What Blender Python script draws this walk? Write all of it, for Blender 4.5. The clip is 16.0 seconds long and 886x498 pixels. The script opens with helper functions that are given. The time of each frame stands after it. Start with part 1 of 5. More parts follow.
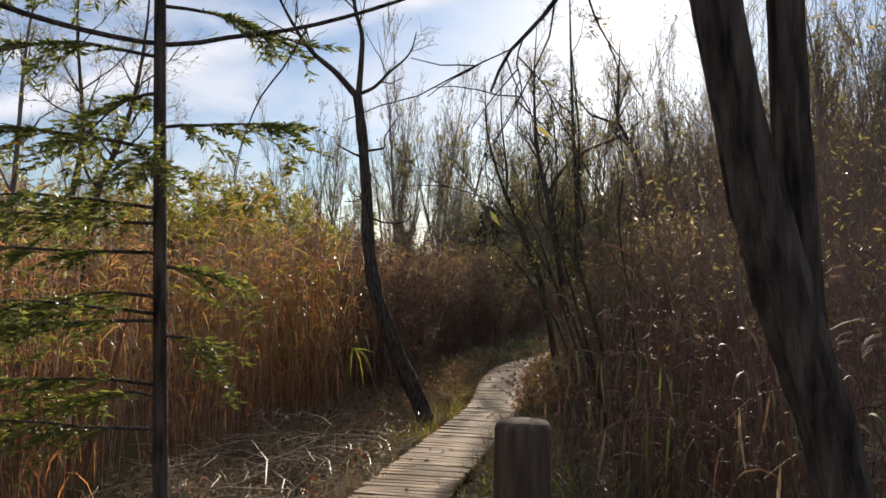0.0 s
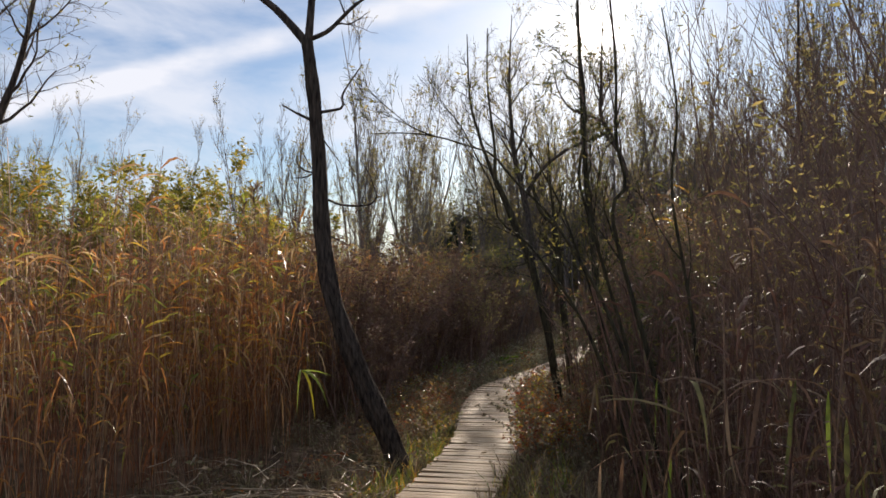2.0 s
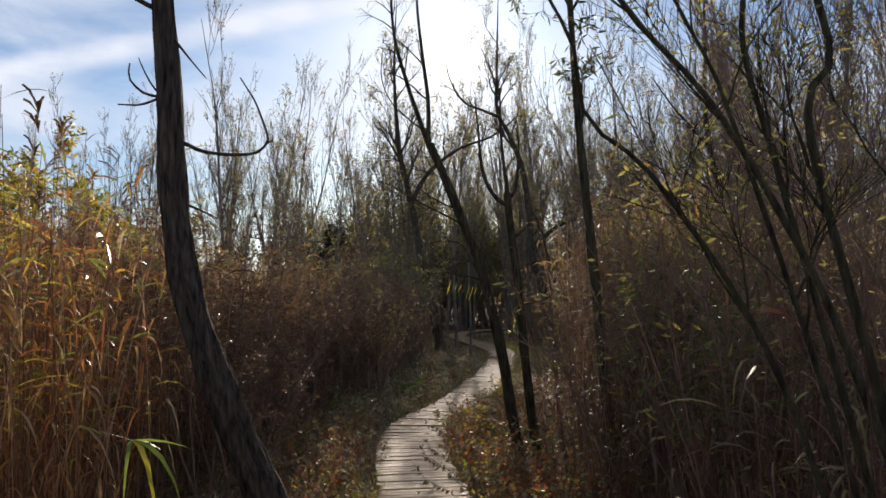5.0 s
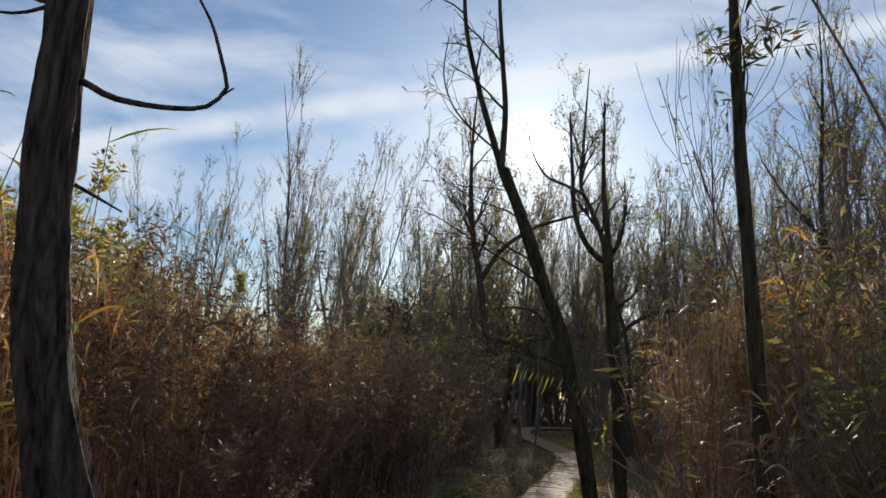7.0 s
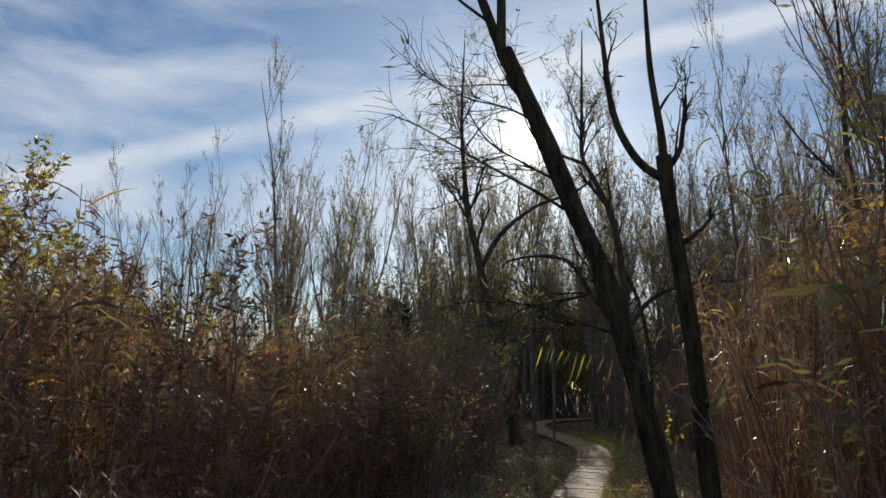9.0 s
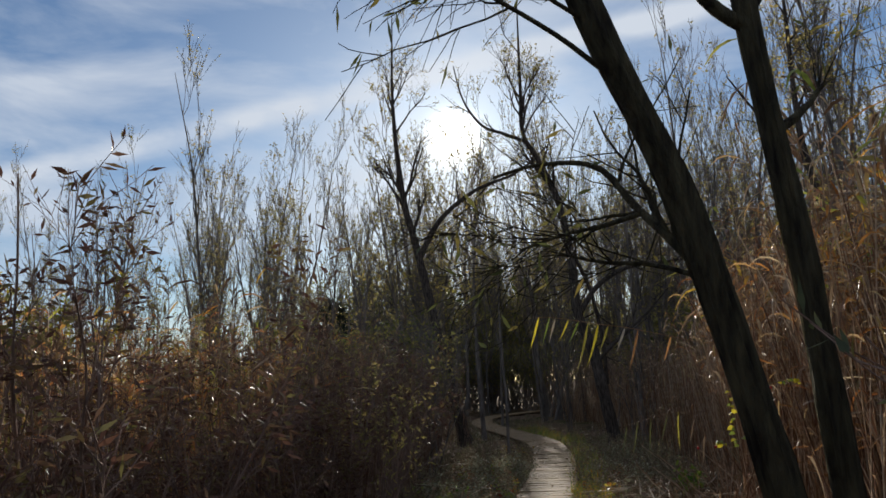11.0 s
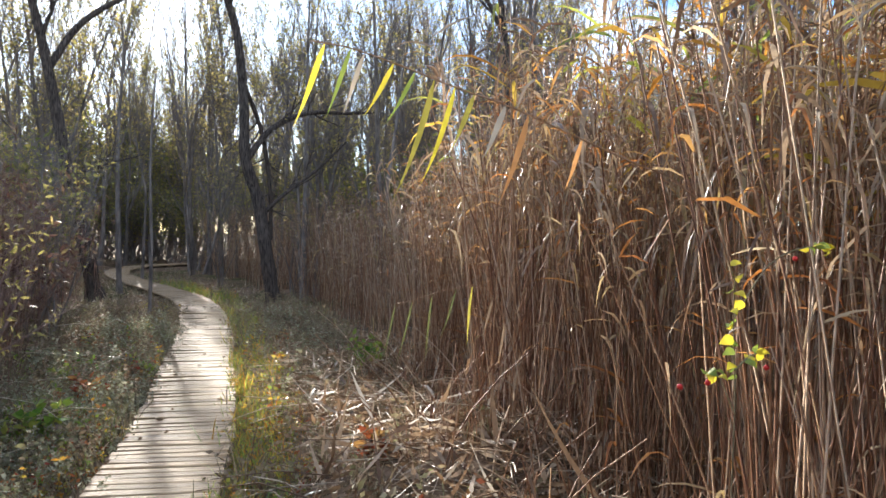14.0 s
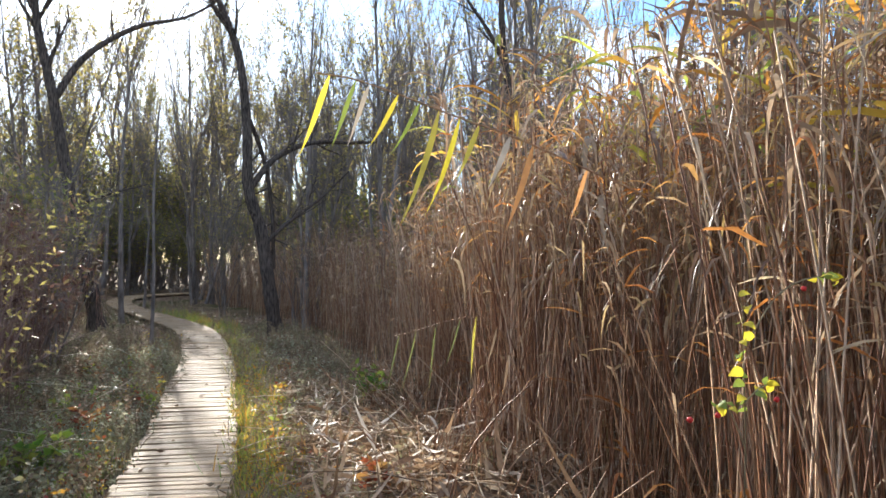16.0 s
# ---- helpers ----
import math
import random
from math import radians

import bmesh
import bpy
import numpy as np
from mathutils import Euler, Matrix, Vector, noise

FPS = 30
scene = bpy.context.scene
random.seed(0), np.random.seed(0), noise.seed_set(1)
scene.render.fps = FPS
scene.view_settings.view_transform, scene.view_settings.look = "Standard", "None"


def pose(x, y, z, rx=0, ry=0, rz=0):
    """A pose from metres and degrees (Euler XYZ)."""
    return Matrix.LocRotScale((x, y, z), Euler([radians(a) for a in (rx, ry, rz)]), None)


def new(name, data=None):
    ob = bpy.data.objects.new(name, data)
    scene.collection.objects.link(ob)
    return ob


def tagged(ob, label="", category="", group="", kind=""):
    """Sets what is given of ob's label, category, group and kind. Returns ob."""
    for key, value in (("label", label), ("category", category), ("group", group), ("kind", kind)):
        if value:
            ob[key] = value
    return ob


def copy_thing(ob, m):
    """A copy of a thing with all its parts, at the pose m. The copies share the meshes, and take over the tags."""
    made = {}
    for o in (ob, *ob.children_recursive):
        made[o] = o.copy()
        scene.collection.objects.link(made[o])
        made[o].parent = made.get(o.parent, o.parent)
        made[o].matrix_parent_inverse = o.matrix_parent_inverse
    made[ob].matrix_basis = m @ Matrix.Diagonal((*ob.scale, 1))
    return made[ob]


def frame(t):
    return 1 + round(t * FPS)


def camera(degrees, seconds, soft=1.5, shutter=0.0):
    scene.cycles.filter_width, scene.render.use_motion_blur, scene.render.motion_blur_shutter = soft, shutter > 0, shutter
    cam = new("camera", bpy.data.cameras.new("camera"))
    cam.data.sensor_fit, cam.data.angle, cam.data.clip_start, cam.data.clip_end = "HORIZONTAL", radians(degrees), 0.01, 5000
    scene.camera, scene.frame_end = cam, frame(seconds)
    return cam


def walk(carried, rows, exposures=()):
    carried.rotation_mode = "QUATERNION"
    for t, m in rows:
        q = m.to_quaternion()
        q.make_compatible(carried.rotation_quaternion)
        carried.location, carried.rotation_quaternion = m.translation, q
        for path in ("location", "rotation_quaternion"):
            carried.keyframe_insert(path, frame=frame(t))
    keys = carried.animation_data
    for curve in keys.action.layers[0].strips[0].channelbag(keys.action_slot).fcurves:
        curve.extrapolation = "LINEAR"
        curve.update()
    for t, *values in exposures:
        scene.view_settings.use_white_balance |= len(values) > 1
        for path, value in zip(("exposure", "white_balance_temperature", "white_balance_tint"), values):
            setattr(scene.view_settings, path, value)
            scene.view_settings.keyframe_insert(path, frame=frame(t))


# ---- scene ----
# ---- camera and walk ----
cam = camera(59.1, 16.0, 1.6)
PATH = [
    (0.0, pose(-0.005, -0.023, 1.902, 91.42, -0.30, 0.34)),
    (0.5, pose(0.002, 0.521, 1.895, 91.71, -0.54, 0.47)),
    (1.0, pose(-0.008, 1.055, 1.889, 93.99, 0.65, -0.44)),
    (1.5, pose(-0.034, 1.638, 1.859, 94.07, 2.02, -1.16)),
    (2.0, pose(-0.104, 2.234, 1.724, 92.44, 0.17, -2.03)),
    (2.5, pose(-0.250, 2.818, 1.743, 92.26, -1.02, 0.39)),
    (3.0, pose(-0.362, 3.322, 1.721, 90.68, -1.85, 1.23)),
    (3.5, pose(-0.464, 3.848, 1.700, 92.48, -0.19, -0.71)),
    (4.0, pose(-0.517, 4.313, 1.666, 92.86, 0.84, -7.76)),
    (4.2, pose(-0.530, 4.467, 1.651, 92.26, 1.12, -11.61)),
    (6.3, pose(-0.081, 6.474, 1.611, 97.08, -0.68, -10.54)),
    (6.5, pose(-0.042, 6.658, 1.620, 97.32, -0.84, -6.99)),
    (7.0, pose(0.007, 7.204, 1.613, 99.81, -4.12, -7.27)),
    (7.5, pose(0.089, 7.665, 1.568, 98.68, -0.55, -6.82)),
    (8.0, pose(0.173, 8.165, 1.568, 98.59, -1.10, -8.91)),
    (8.2, pose(0.235, 8.333, 1.569, 99.24, -1.53, -7.10)),
    (10.3, pose(0.301, 9.573, 1.566, 99.80, 2.29, -8.01)),
    (10.5, pose(0.319, 9.735, 1.565, 99.64, 2.05, -8.84)),
    (11.0, pose(0.379, 10.264, 1.548, 99.57, 3.28, -11.08)),
    (11.5, pose(0.418, 10.698, 1.502, 100.01, 1.24, -13.97)),
    (12.0, pose(0.465, 11.161, 1.509, 99.62, 1.16, -20.75)),
    (12.2, pose(0.508, 11.339, 1.509, 98.55, 1.38, -24.02)),
    (12.5, pose(0.552, 11.546, 1.493, 95.89, 1.51, -28.64)),
    (13.0, pose(0.799, 12.138, 1.491, 87.64, -1.00, -36.47)),
    (13.5, pose(0.798, 12.148, 1.493, 88.18, -0.99, -36.50)),
    (14.0, pose(0.799, 12.143, 1.493, 88.69, -0.94, -36.39)),
    (14.5, pose(0.799, 12.147, 1.494, 89.22, -0.85, -36.39)),
    (15.0, pose(0.800, 12.149, 1.496, 89.71, -0.85, -36.33)),
    (15.5, pose(0.801, 12.152, 1.497, 90.24, -0.81, -36.27)),
    (16.0, pose(0.801, 12.154, 1.497, 90.78, -0.77, -36.23)),
]
EXPO = [(0.0, 0.79, 6700, 14), (4.0, 0.79, 6600, 14), (6.3, 0.68, 6300, 10), (8.2, 0.42, 6250, 9), (11.0, 0.38, 6250, 9), (12.0, 0.50, 6220, 10), (12.4, 0.60, 6200, 11), (13.2, 2.30, 5950, 9), (16.0, 2.35, 5950, 9)]
walk(cam, PATH, EXPO)

# ---- sky and sun ----
SUN_EL, SUN_AZ = radians(17.5), radians(13.0)
SUN_DIR = Vector((math.sin(SUN_AZ) * math.cos(SUN_EL), math.cos(SUN_AZ) * math.cos(SUN_EL), math.sin(SUN_EL)))
sun = new("sun", bpy.data.lights.new("sun", "SUN"))
sun.data.energy, sun.data.angle, sun.data.color = 4.3, radians(0.6), (1.0, 0.88, 0.72)
sun.rotation_euler = SUN_DIR.to_track_quat("Z", "Y").to_euler()

world = bpy.data.worlds.new("sky")
scene.world = world
world.use_nodes = True
wn, wl = world.node_tree.nodes, world.node_tree.links
wn.clear()
w_out = wn.new("ShaderNodeOutputWorld")
w_bg = wn.new("ShaderNodeBackground")
w_sky = wn.new("ShaderNodeTexSky")
w_sky.sky_type, w_sky.sun_disc = "NISHITA", False
w_sky.sun_elevation, w_sky.sun_rotation = SUN_EL, SUN_AZ
w_sky.air_density, w_sky.dust_density, w_sky.ozone_density = 1.0, 0.4, 1.5
w_co = wn.new("ShaderNodeTexCoord")
w_map = wn.new("ShaderNodeMapping")
w_map.inputs["Scale"].default_value = (2.2, 2.2, 6.5)
w_map.inputs["Rotation"].default_value = (0.0, radians(10), radians(25))
w_noise = wn.new("ShaderNodeTexNoise")
w_noise.inputs["Scale"].default_value, w_noise.inputs["Detail"].default_value = 1.6, 7.0
w_noise.inputs["Roughness"].default_value, w_noise.inputs["Distortion"].default_value = 0.55, 0.35
w_ramp = wn.new("ShaderNodeValToRGB")
w_ramp.color_ramp.elements[0].position, w_ramp.color_ramp.elements[1].position = 0.40, 0.66
w_ramp.color_ramp.elements[0].color, w_ramp.color_ramp.elements[1].color = (0, 0, 0, 1), (0.8, 0.8, 0.8, 1)
w_scale = wn.new("ShaderNodeVectorMath")
w_scale.operation = "SCALE"
w_scale.inputs["Scale"].default_value = 0.05
w_mix = wn.new("ShaderNodeMix")
w_mix.data_type = "RGBA"
w_mix.inputs[7].default_value = (0.50, 0.53, 0.58, 1)
# the veiled sun: bright cloud round the sun's direction
w_dot = wn.new("ShaderNodeVectorMath")
w_dot.operation = "DOT_PRODUCT"
w_dot.inputs[1].default_value = SUN_DIR
w_p1 = wn.new("ShaderNodeMath")
w_p1.operation = "POWER"
w_p1.inputs[1].default_value = 4200.0
w_p2 = wn.new("ShaderNodeMath")
w_p2.operation = "POWER"
w_p2.inputs[1].default_value = 190.0
w_m1 = wn.new("ShaderNodeMath")
w_m1.operation = "MULTIPLY"
w_m1.inputs[1].default_value = 4.5
w_m2 = wn.new("ShaderNodeMath")
w_m2.operation = "MULTIPLY_ADD"
w_m2.inputs[1].default_value = 0.18
w_max = wn.new("ShaderNodeMath")
w_max.operation = "MAXIMUM"
w_max.inputs[1].default_value = 0.0
w_glow = wn.new("ShaderNodeVectorMath")
w_glow.operation = "SCALE"
w_glow.inputs[0].default_value = (1.0, 0.93, 0.82)
w_add = wn.new("ShaderNodeVectorMath")
w_add.operation = "ADD"
wl.new(w_co.outputs["Generated"], w_map.inputs["Vector"])
wl.new(w_map.outputs["Vector"], w_noise.inputs["Vector"])
wl.new(w_noise.outputs["Fac"], w_ramp.inputs["Fac"])
wl.new(w_sky.outputs["Color"], w_scale.inputs[0])
# one long thin streak of cloud across the sky
w_band = wn.new("ShaderNodeVectorMath")
w_band.operation = "DOT_PRODUCT"
w_band.inputs[1].default_value = (0.2511, 0.3282, -0.9106)
w_abs = wn.new("ShaderNodeMath")
w_abs.operation = "ABSOLUTE"
w_edge = wn.new("ShaderNodeMapRange")
w_edge.interpolation_type = "SMOOTHSTEP"
w_edge.inputs["From Min"].default_value, w_edge.inputs["From Max"].default_value = 0.024, 0.002
w_edge.inputs["To Max"].default_value = 1.5
w_tear = wn.new("ShaderNodeTexNoise")
w_tear.inputs["Scale"].default_value, w_tear.inputs["Detail"].default_value = 9.0, 6.0
w_part = wn.new("ShaderNodeMath")
w_part.operation = "MULTIPLY"
w_sum = wn.new("ShaderNodeMath")
w_sum.operation, w_sum.use_clamp = "ADD", True
wl.new(w_co.outputs["Generated"], w_band.inputs[0])
wl.new(w_co.outputs["Generated"], w_tear.inputs["Vector"])
wl.new(w_band.outputs["Value"], w_abs.inputs[0])
wl.new(w_abs.outputs[0], w_edge.inputs["Value"])
wl.new(w_edge.outputs["Result"], w_part.inputs[0])
wl.new(w_tear.outputs["Fac"], w_part.inputs[1])
wl.new(w_part.outputs[0], w_sum.inputs[0])
wl.new(w_ramp.outputs["Color"], w_sum.inputs[1])
wl.new(w_sum.outputs[0], w_mix.inputs[0])
w_tint = wn.new("ShaderNodeVectorMath")
w_tint.operation = "MULTIPLY"
w_tint.inputs[1].default_value = (0.82, 0.99, 1.20)
wl.new(w_scale.outputs["Vector"], w_tint.inputs[0])
wl.new(w_tint.outputs["Vector"], w_mix.inputs[6])
wl.new(w_co.outputs["Generated"], w_dot.inputs[0])
wl.new(w_dot.outputs["Value"], w_max.inputs[0])
wl.new(w_max.outputs[0], w_p1.inputs[0])
wl.new(w_max.outputs[0], w_p2.inputs[0])
wl.new(w_p1.outputs[0], w_m1.inputs[0])
wl.new(w_p2.outputs[0], w_m2.inputs[0])
wl.new(w_m1.outputs[0], w_m2.inputs[2])
wl.new(w_m2.outputs[0], w_glow.inputs["Scale"])
wl.new(w_mix.outputs[2], w_add.inputs[0])
wl.new(w_glow.outputs["Vector"], w_add.inputs[1])
wl.new(w_add.outputs["Vector"], w_bg.inputs["Color"])
wl.new(w_bg.outputs["Background"], w_out.inputs["Surface"])

# ---- materials ----


def ramp_node(nt, stops):
    node = nt.nodes.new("ShaderNodeValToRGB")
    els = node.color_ramp.elements
    while len(els) < len(stops):
        els.new(0.5)
    for e, (p, c) in zip(els, stops):
        e.position, e.color = p, (*c, 1)
    return node


def leaf_material(name, stops, through_part=0.45, rough=0.45):
    """Thin leaf or stalk: each piece its own colour, light passes through."""
    m = bpy.data.materials.new(name)
    m.use_nodes = True
    nt = m.node_tree
    bsdf = nt.nodes["Principled BSDF"]
    out = nt.nodes["Material Output"]
    geo = nt.nodes.new("ShaderNodeNewGeometry")
    ramp = ramp_node(nt, stops)
    nt.links.new(geo.outputs["Random Per Island"], ramp.inputs["Fac"])
    co = nt.nodes.new("ShaderNodeTexCoord")
    noi = nt.nodes.new("ShaderNodeTexNoise")
    noi.inputs["Scale"].default_value, noi.inputs["Detail"].default_value = 28.0, 3.0
    nt.links.new(co.outputs["Object"], noi.inputs["Vector"])
    mr = nt.nodes.new("ShaderNodeMapRange")
    mr.inputs["To Min"].default_value, mr.inputs["To Max"].default_value = 0.55, 1.35
    nt.links.new(noi.outputs["Fac"], mr.inputs["Value"])
    mul = nt.nodes.new("ShaderNodeVectorMath")
    mul.operation = "SCALE"
    nt.links.new(ramp.outputs["Color"], mul.inputs[0])
    nt.links.new(mr.outputs["Result"], mul.inputs["Scale"])
    nt.links.new(mul.outputs["Vector"], bsdf.inputs["Base Color"])
    bsdf.inputs["Roughness"].default_value = rough
    bsdf.inputs["Specular IOR Level"].default_value = 0.4
    tr = nt.nodes.new("ShaderNodeBsdfTranslucent")
    nt.links.new(mul.outputs["Vector"], tr.inputs["Color"])
    mix = nt.nodes.new("ShaderNodeMixShader")
    mix.inputs["Fac"].default_value = through_part
    nt.links.new(bsdf.outputs["BSDF"], mix.inputs[1])
    nt.links.new(tr.outputs["BSDF"], mix.inputs[2])
    nt.links.new(mix.outputs["Shader"], out.inputs["Surface"])
    return m


def solid_material(name, dark, light, scale=(6, 6, 6), rough=0.8, bump=0.3, detail=6.0, object_random=0.0, bump_scale=4.0, spots=None, gloss=0.25):
    """Bark, wood and soil: two-scale noise between two colours, with relief."""
    m = bpy.data.materials.new(name)
    m.use_nodes = True
    nt = m.node_tree
    bsdf = nt.nodes["Principled BSDF"]
    co = nt.nodes.new("ShaderNodeTexCoord")
    mp = nt.nodes.new("ShaderNodeMapping")
    mp.inputs["Scale"].default_value = scale
    nt.links.new(co.outputs["Object"], mp.inputs["Vector"])
    n1 = nt.nodes.new("ShaderNodeTexNoise")
    n1.inputs["Scale"].default_value, n1.inputs["Detail"].default_value = 1.0, detail
    nt.links.new(mp.outputs["Vector"], n1.inputs["Vector"])
    n2 = nt.nodes.new("ShaderNodeTexNoise")
    n2.inputs["Scale"].default_value, n2.inputs["Detail"].default_value = bump_scale, 4.0
    nt.links.new(mp.outputs["Vector"], n2.inputs["Vector"])
    ramp = ramp_node(nt, [(0.30, dark), (0.72, light)])
    nt.links.new(n1.outputs["Fac"], ramp.inputs["Fac"])
    col = ramp.outputs["Color"]
    if spots:
        n3 = nt.nodes.new("ShaderNodeTexNoise")
        n3.inputs["Scale"].default_value, n3.inputs["Detail"].default_value = 0.45, 5.0
        nt.links.new(co.outputs["Object"], n3.inputs["Vector"])
        r3 = ramp_node(nt, [(0.47, (0, 0, 0)), (0.62, (1, 1, 1))])
        nt.links.new(n3.outputs["Fac"], r3.inputs["Fac"])
        mx = nt.nodes.new("ShaderNodeMix")
        mx.data_type = "RGBA"
        nt.links.new(r3.outputs["Color"], mx.inputs[0])
        nt.links.new(col, mx.inputs[6])
        mx.inputs[7].default_value = (*spots, 1)
        col = mx.outputs[2]
    if object_random:
        oi = nt.nodes.new("ShaderNodeObjectInfo")
        mr = nt.nodes.new("ShaderNodeMapRange")
        mr.inputs["To Min"].default_value, mr.inputs["To Max"].default_value = 1 - object_random, 1 + object_random
        nt.links.new(oi.outputs["Random"], mr.inputs["Value"])
        mul = nt.nodes.new("ShaderNodeVectorMath")
        mul.operation = "SCALE"
        nt.links.new(col, mul.inputs[0])
        nt.links.new(mr.outputs["Result"], mul.inputs["Scale"])
        col = mul.outputs["Vector"]
    nt.links.new(col, bsdf.inputs["Base Color"])
    bsdf.inputs["Roughness"].default_value = rough
    bsdf.inputs["Specular IOR Level"].default_value = gloss
    bp = nt.nodes.new("ShaderNodeBump")
    bp.inputs["Strength"].default_value, bp.inputs["Distance"].default_value = bump, 0.02
    nt.links.new(n2.outputs["Fac"], bp.inputs["Height"])
    nt.links.new(bp.outputs["Normal"], bsdf.inputs["Normal"])
    return m


M_stalk = leaf_material("reed_stalk", [(0.0, (0.15, 0.062, 0.034)), (0.35, (0.29, 0.14, 0.070)), (0.7, (0.46, 0.28, 0.155)), (1.0, (0.66, 0.50, 0.35))], 0.14, 0.6)
M_dry = leaf_material("dry_reed_leaf", [(0.0, (0.30, 0.11, 0.035)), (0.3, (0.52, 0.21, 0.05)), (0.65, (0.60, 0.34, 0.11)), (1.0, (0.62, 0.50, 0.31))], 0.6, 0.4)
M_faded = leaf_material("faded_reed_leaf", [(0.0, (0.17, 0.095, 0.058)), (0.4, (0.30, 0.19, 0.11)), (0.8, (0.46, 0.35, 0.235)), (1.0, (0.45, 0.32, 0.12))], 0.42, 0.42)
# dead-stem brown made darker, so the shade low in the beds is in the colour
M_shade_stem = leaf_material("shade_darkened_stem", [(0.0, (0.13, 0.066, 0.054)), (0.6, (0.26, 0.145, 0.10)), (1.0, (0.38, 0.26, 0.18))], 0.3, 0.45)
M_gold = leaf_material("yellowing_reed_leaf", [(0.0, (0.58, 0.24, 0.04)), (0.3, (0.62, 0.38, 0.06)), (0.6, (0.45, 0.40, 0.07)), (1.0, (0.24, 0.32, 0.06))], 0.62, 0.4)
M_plume = leaf_material("reed_plume", [(0.0, (0.15, 0.09, 0.06)), (1.0, (0.34, 0.24, 0.16))], 0.4, 0.7)
M_willow = leaf_material("willow_leaf", [(0.0, (0.14, 0.17, 0.03)), (0.4, (0.28, 0.27, 0.05)), (0.8, (0.45, 0.37, 0.06)), (1.0, (0.50, 0.29, 0.05))], 0.6, 0.45)
M_olive = leaf_material("thin_tree_leaf", [(0.0, (0.10, 0.12, 0.035)), (0.5, (0.26, 0.25, 0.07)), (1.0, (0.46, 0.36, 0.09))], 0.6, 0.5)
M_needle = leaf_material("evergreen_spray", [(0.0, (0.06, 0.09, 0.02)), (0.6, (0.17, 0.20, 0.04)), (1.0, (0.30, 0.29, 0.06))], 0.55, 0.5)
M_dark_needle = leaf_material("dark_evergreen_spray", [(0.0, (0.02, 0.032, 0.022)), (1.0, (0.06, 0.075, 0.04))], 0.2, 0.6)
M_yellow = leaf_material("bright_yellow_leaf", [(0.0, (0.55, 0.55, 0.06)), (0.6, (0.75, 0.62, 0.05)), (1.0, (0.42, 0.55, 0.08))], 0.5, 0.4)
M_green = leaf_material("fresh_green_leaf", [(0.0, (0.10, 0.20, 0.03)), (0.5, (0.24, 0.33, 0.05)), (1.0, (0.50, 0.48, 0.10))], 0.5, 0.4)
M_red = leaf_material("red_weed_leaf", [(0.0, (0.30, 0.05, 0.03)), (0.5, (0.42, 0.14, 0.05)), (1.0, (0.45, 0.28, 0.08))], 0.4, 0.5)
M_litter = leaf_material("dead_litter", [(0.0, (0.13, 0.075, 0.042)), (0.4, (0.30, 0.19, 0.105)), (0.8, (0.45, 0.33, 0.21)), (1.0, (0.60, 0.50, 0.38))], 0.3, 0.6)
M_bleached = leaf_material("bleached_stalk", [(0.0, (0.34, 0.25, 0.16)), (0.5, (0.52, 0.42, 0.29)), (1.0, (0.70, 0.61, 0.47))], 0.25, 0.4)
M_rust = leaf_material("rust_reed_stalk", [(0.0, (0.19, 0.078, 0.048)), (0.4, (0.34, 0.16, 0.09)), (0.75, (0.48, 0.275, 0.155)), (1.0, (0.64, 0.48, 0.34))], 0.25, 0.45)
M_amber = leaf_material("amber_reed_leaf", [(0.0, (0.33, 0.115, 0.045)), (0.35, (0.53, 0.21, 0.065)), (0.7, (0.58, 0.32, 0.12)), (1.0, (0.60, 0.46, 0.27))], 0.6, 0.4)
M_wood_leaf = leaf_material("late_wood_leaf", [(0.0, (0.20, 0.18, 0.06)), (0.5, (0.38, 0.33, 0.10)), (1.0, (0.50, 0.37, 0.14))], 0.6, 0.5)
M_weed = leaf_material("grey_dead_weed", [(0.0, (0.14, 0.105, 0.075)), (0.5, (0.27, 0.205, 0.13)), (0.8, (0.26, 0.25, 0.115)), (1.0, (0.42, 0.35, 0.25))], 0.35, 0.85)
M_bark = solid_material("furrowed_bark", (0.012, 0.009, 0.008), (0.16, 0.125, 0.10), (40, 40, 6), 0.9, 1.0)
M_bark_far = solid_material("thin_bark", (0.09, 0.074, 0.064), (0.27, 0.225, 0.195), (9, 9, 3), 0.85, 0.3)
M_bark_red = solid_material("shrub_bark", (0.13, 0.082, 0.066), (0.33, 0.225, 0.175), (14, 14, 4), 0.8, 0.4)
M_bark_moss = solid_material("mossy_bark", (0.018, 0.015, 0.012), (0.12, 0.105, 0.06), (38, 38, 7), 0.9, 1.0)
M_plank = solid_material("weathered_plank", (0.15, 0.098, 0.052), (0.46, 0.32, 0.175), (4.0, 60, 40), 0.66, 0.6, 6.0, 0.30, 2.0, None, 0.32)
M_post = solid_material("old_timber", (0.05, 0.035, 0.025), (0.15, 0.105, 0.07), (30, 30, 3), 0.85, 0.6)
M_soil = solid_material("leaf_mould", (0.065, 0.044, 0.032), (0.26, 0.18, 0.12), (5, 5, 5), 0.95, 0.8, 9.0, 0.0, 5.0, (0.075, 0.07, 0.03), 0.02)
M_lance = leaf_material("narrow_tree_leaf", [(0.0, (0.06, 0.075, 0.030)), (0.6, (0.145, 0.155, 0.050)), (1.0, (0.34, 0.26, 0.07))], 0.42, 0.55)
M_brown = leaf_material("brown_olive_leaf", [(0.0, (0.10, 0.050, 0.040)), (0.45, (0.17, 0.088, 0.060)), (0.8, (0.22, 0.145, 0.072)), (1.0, (0.25, 0.22, 0.08))], 0.34, 0.6)
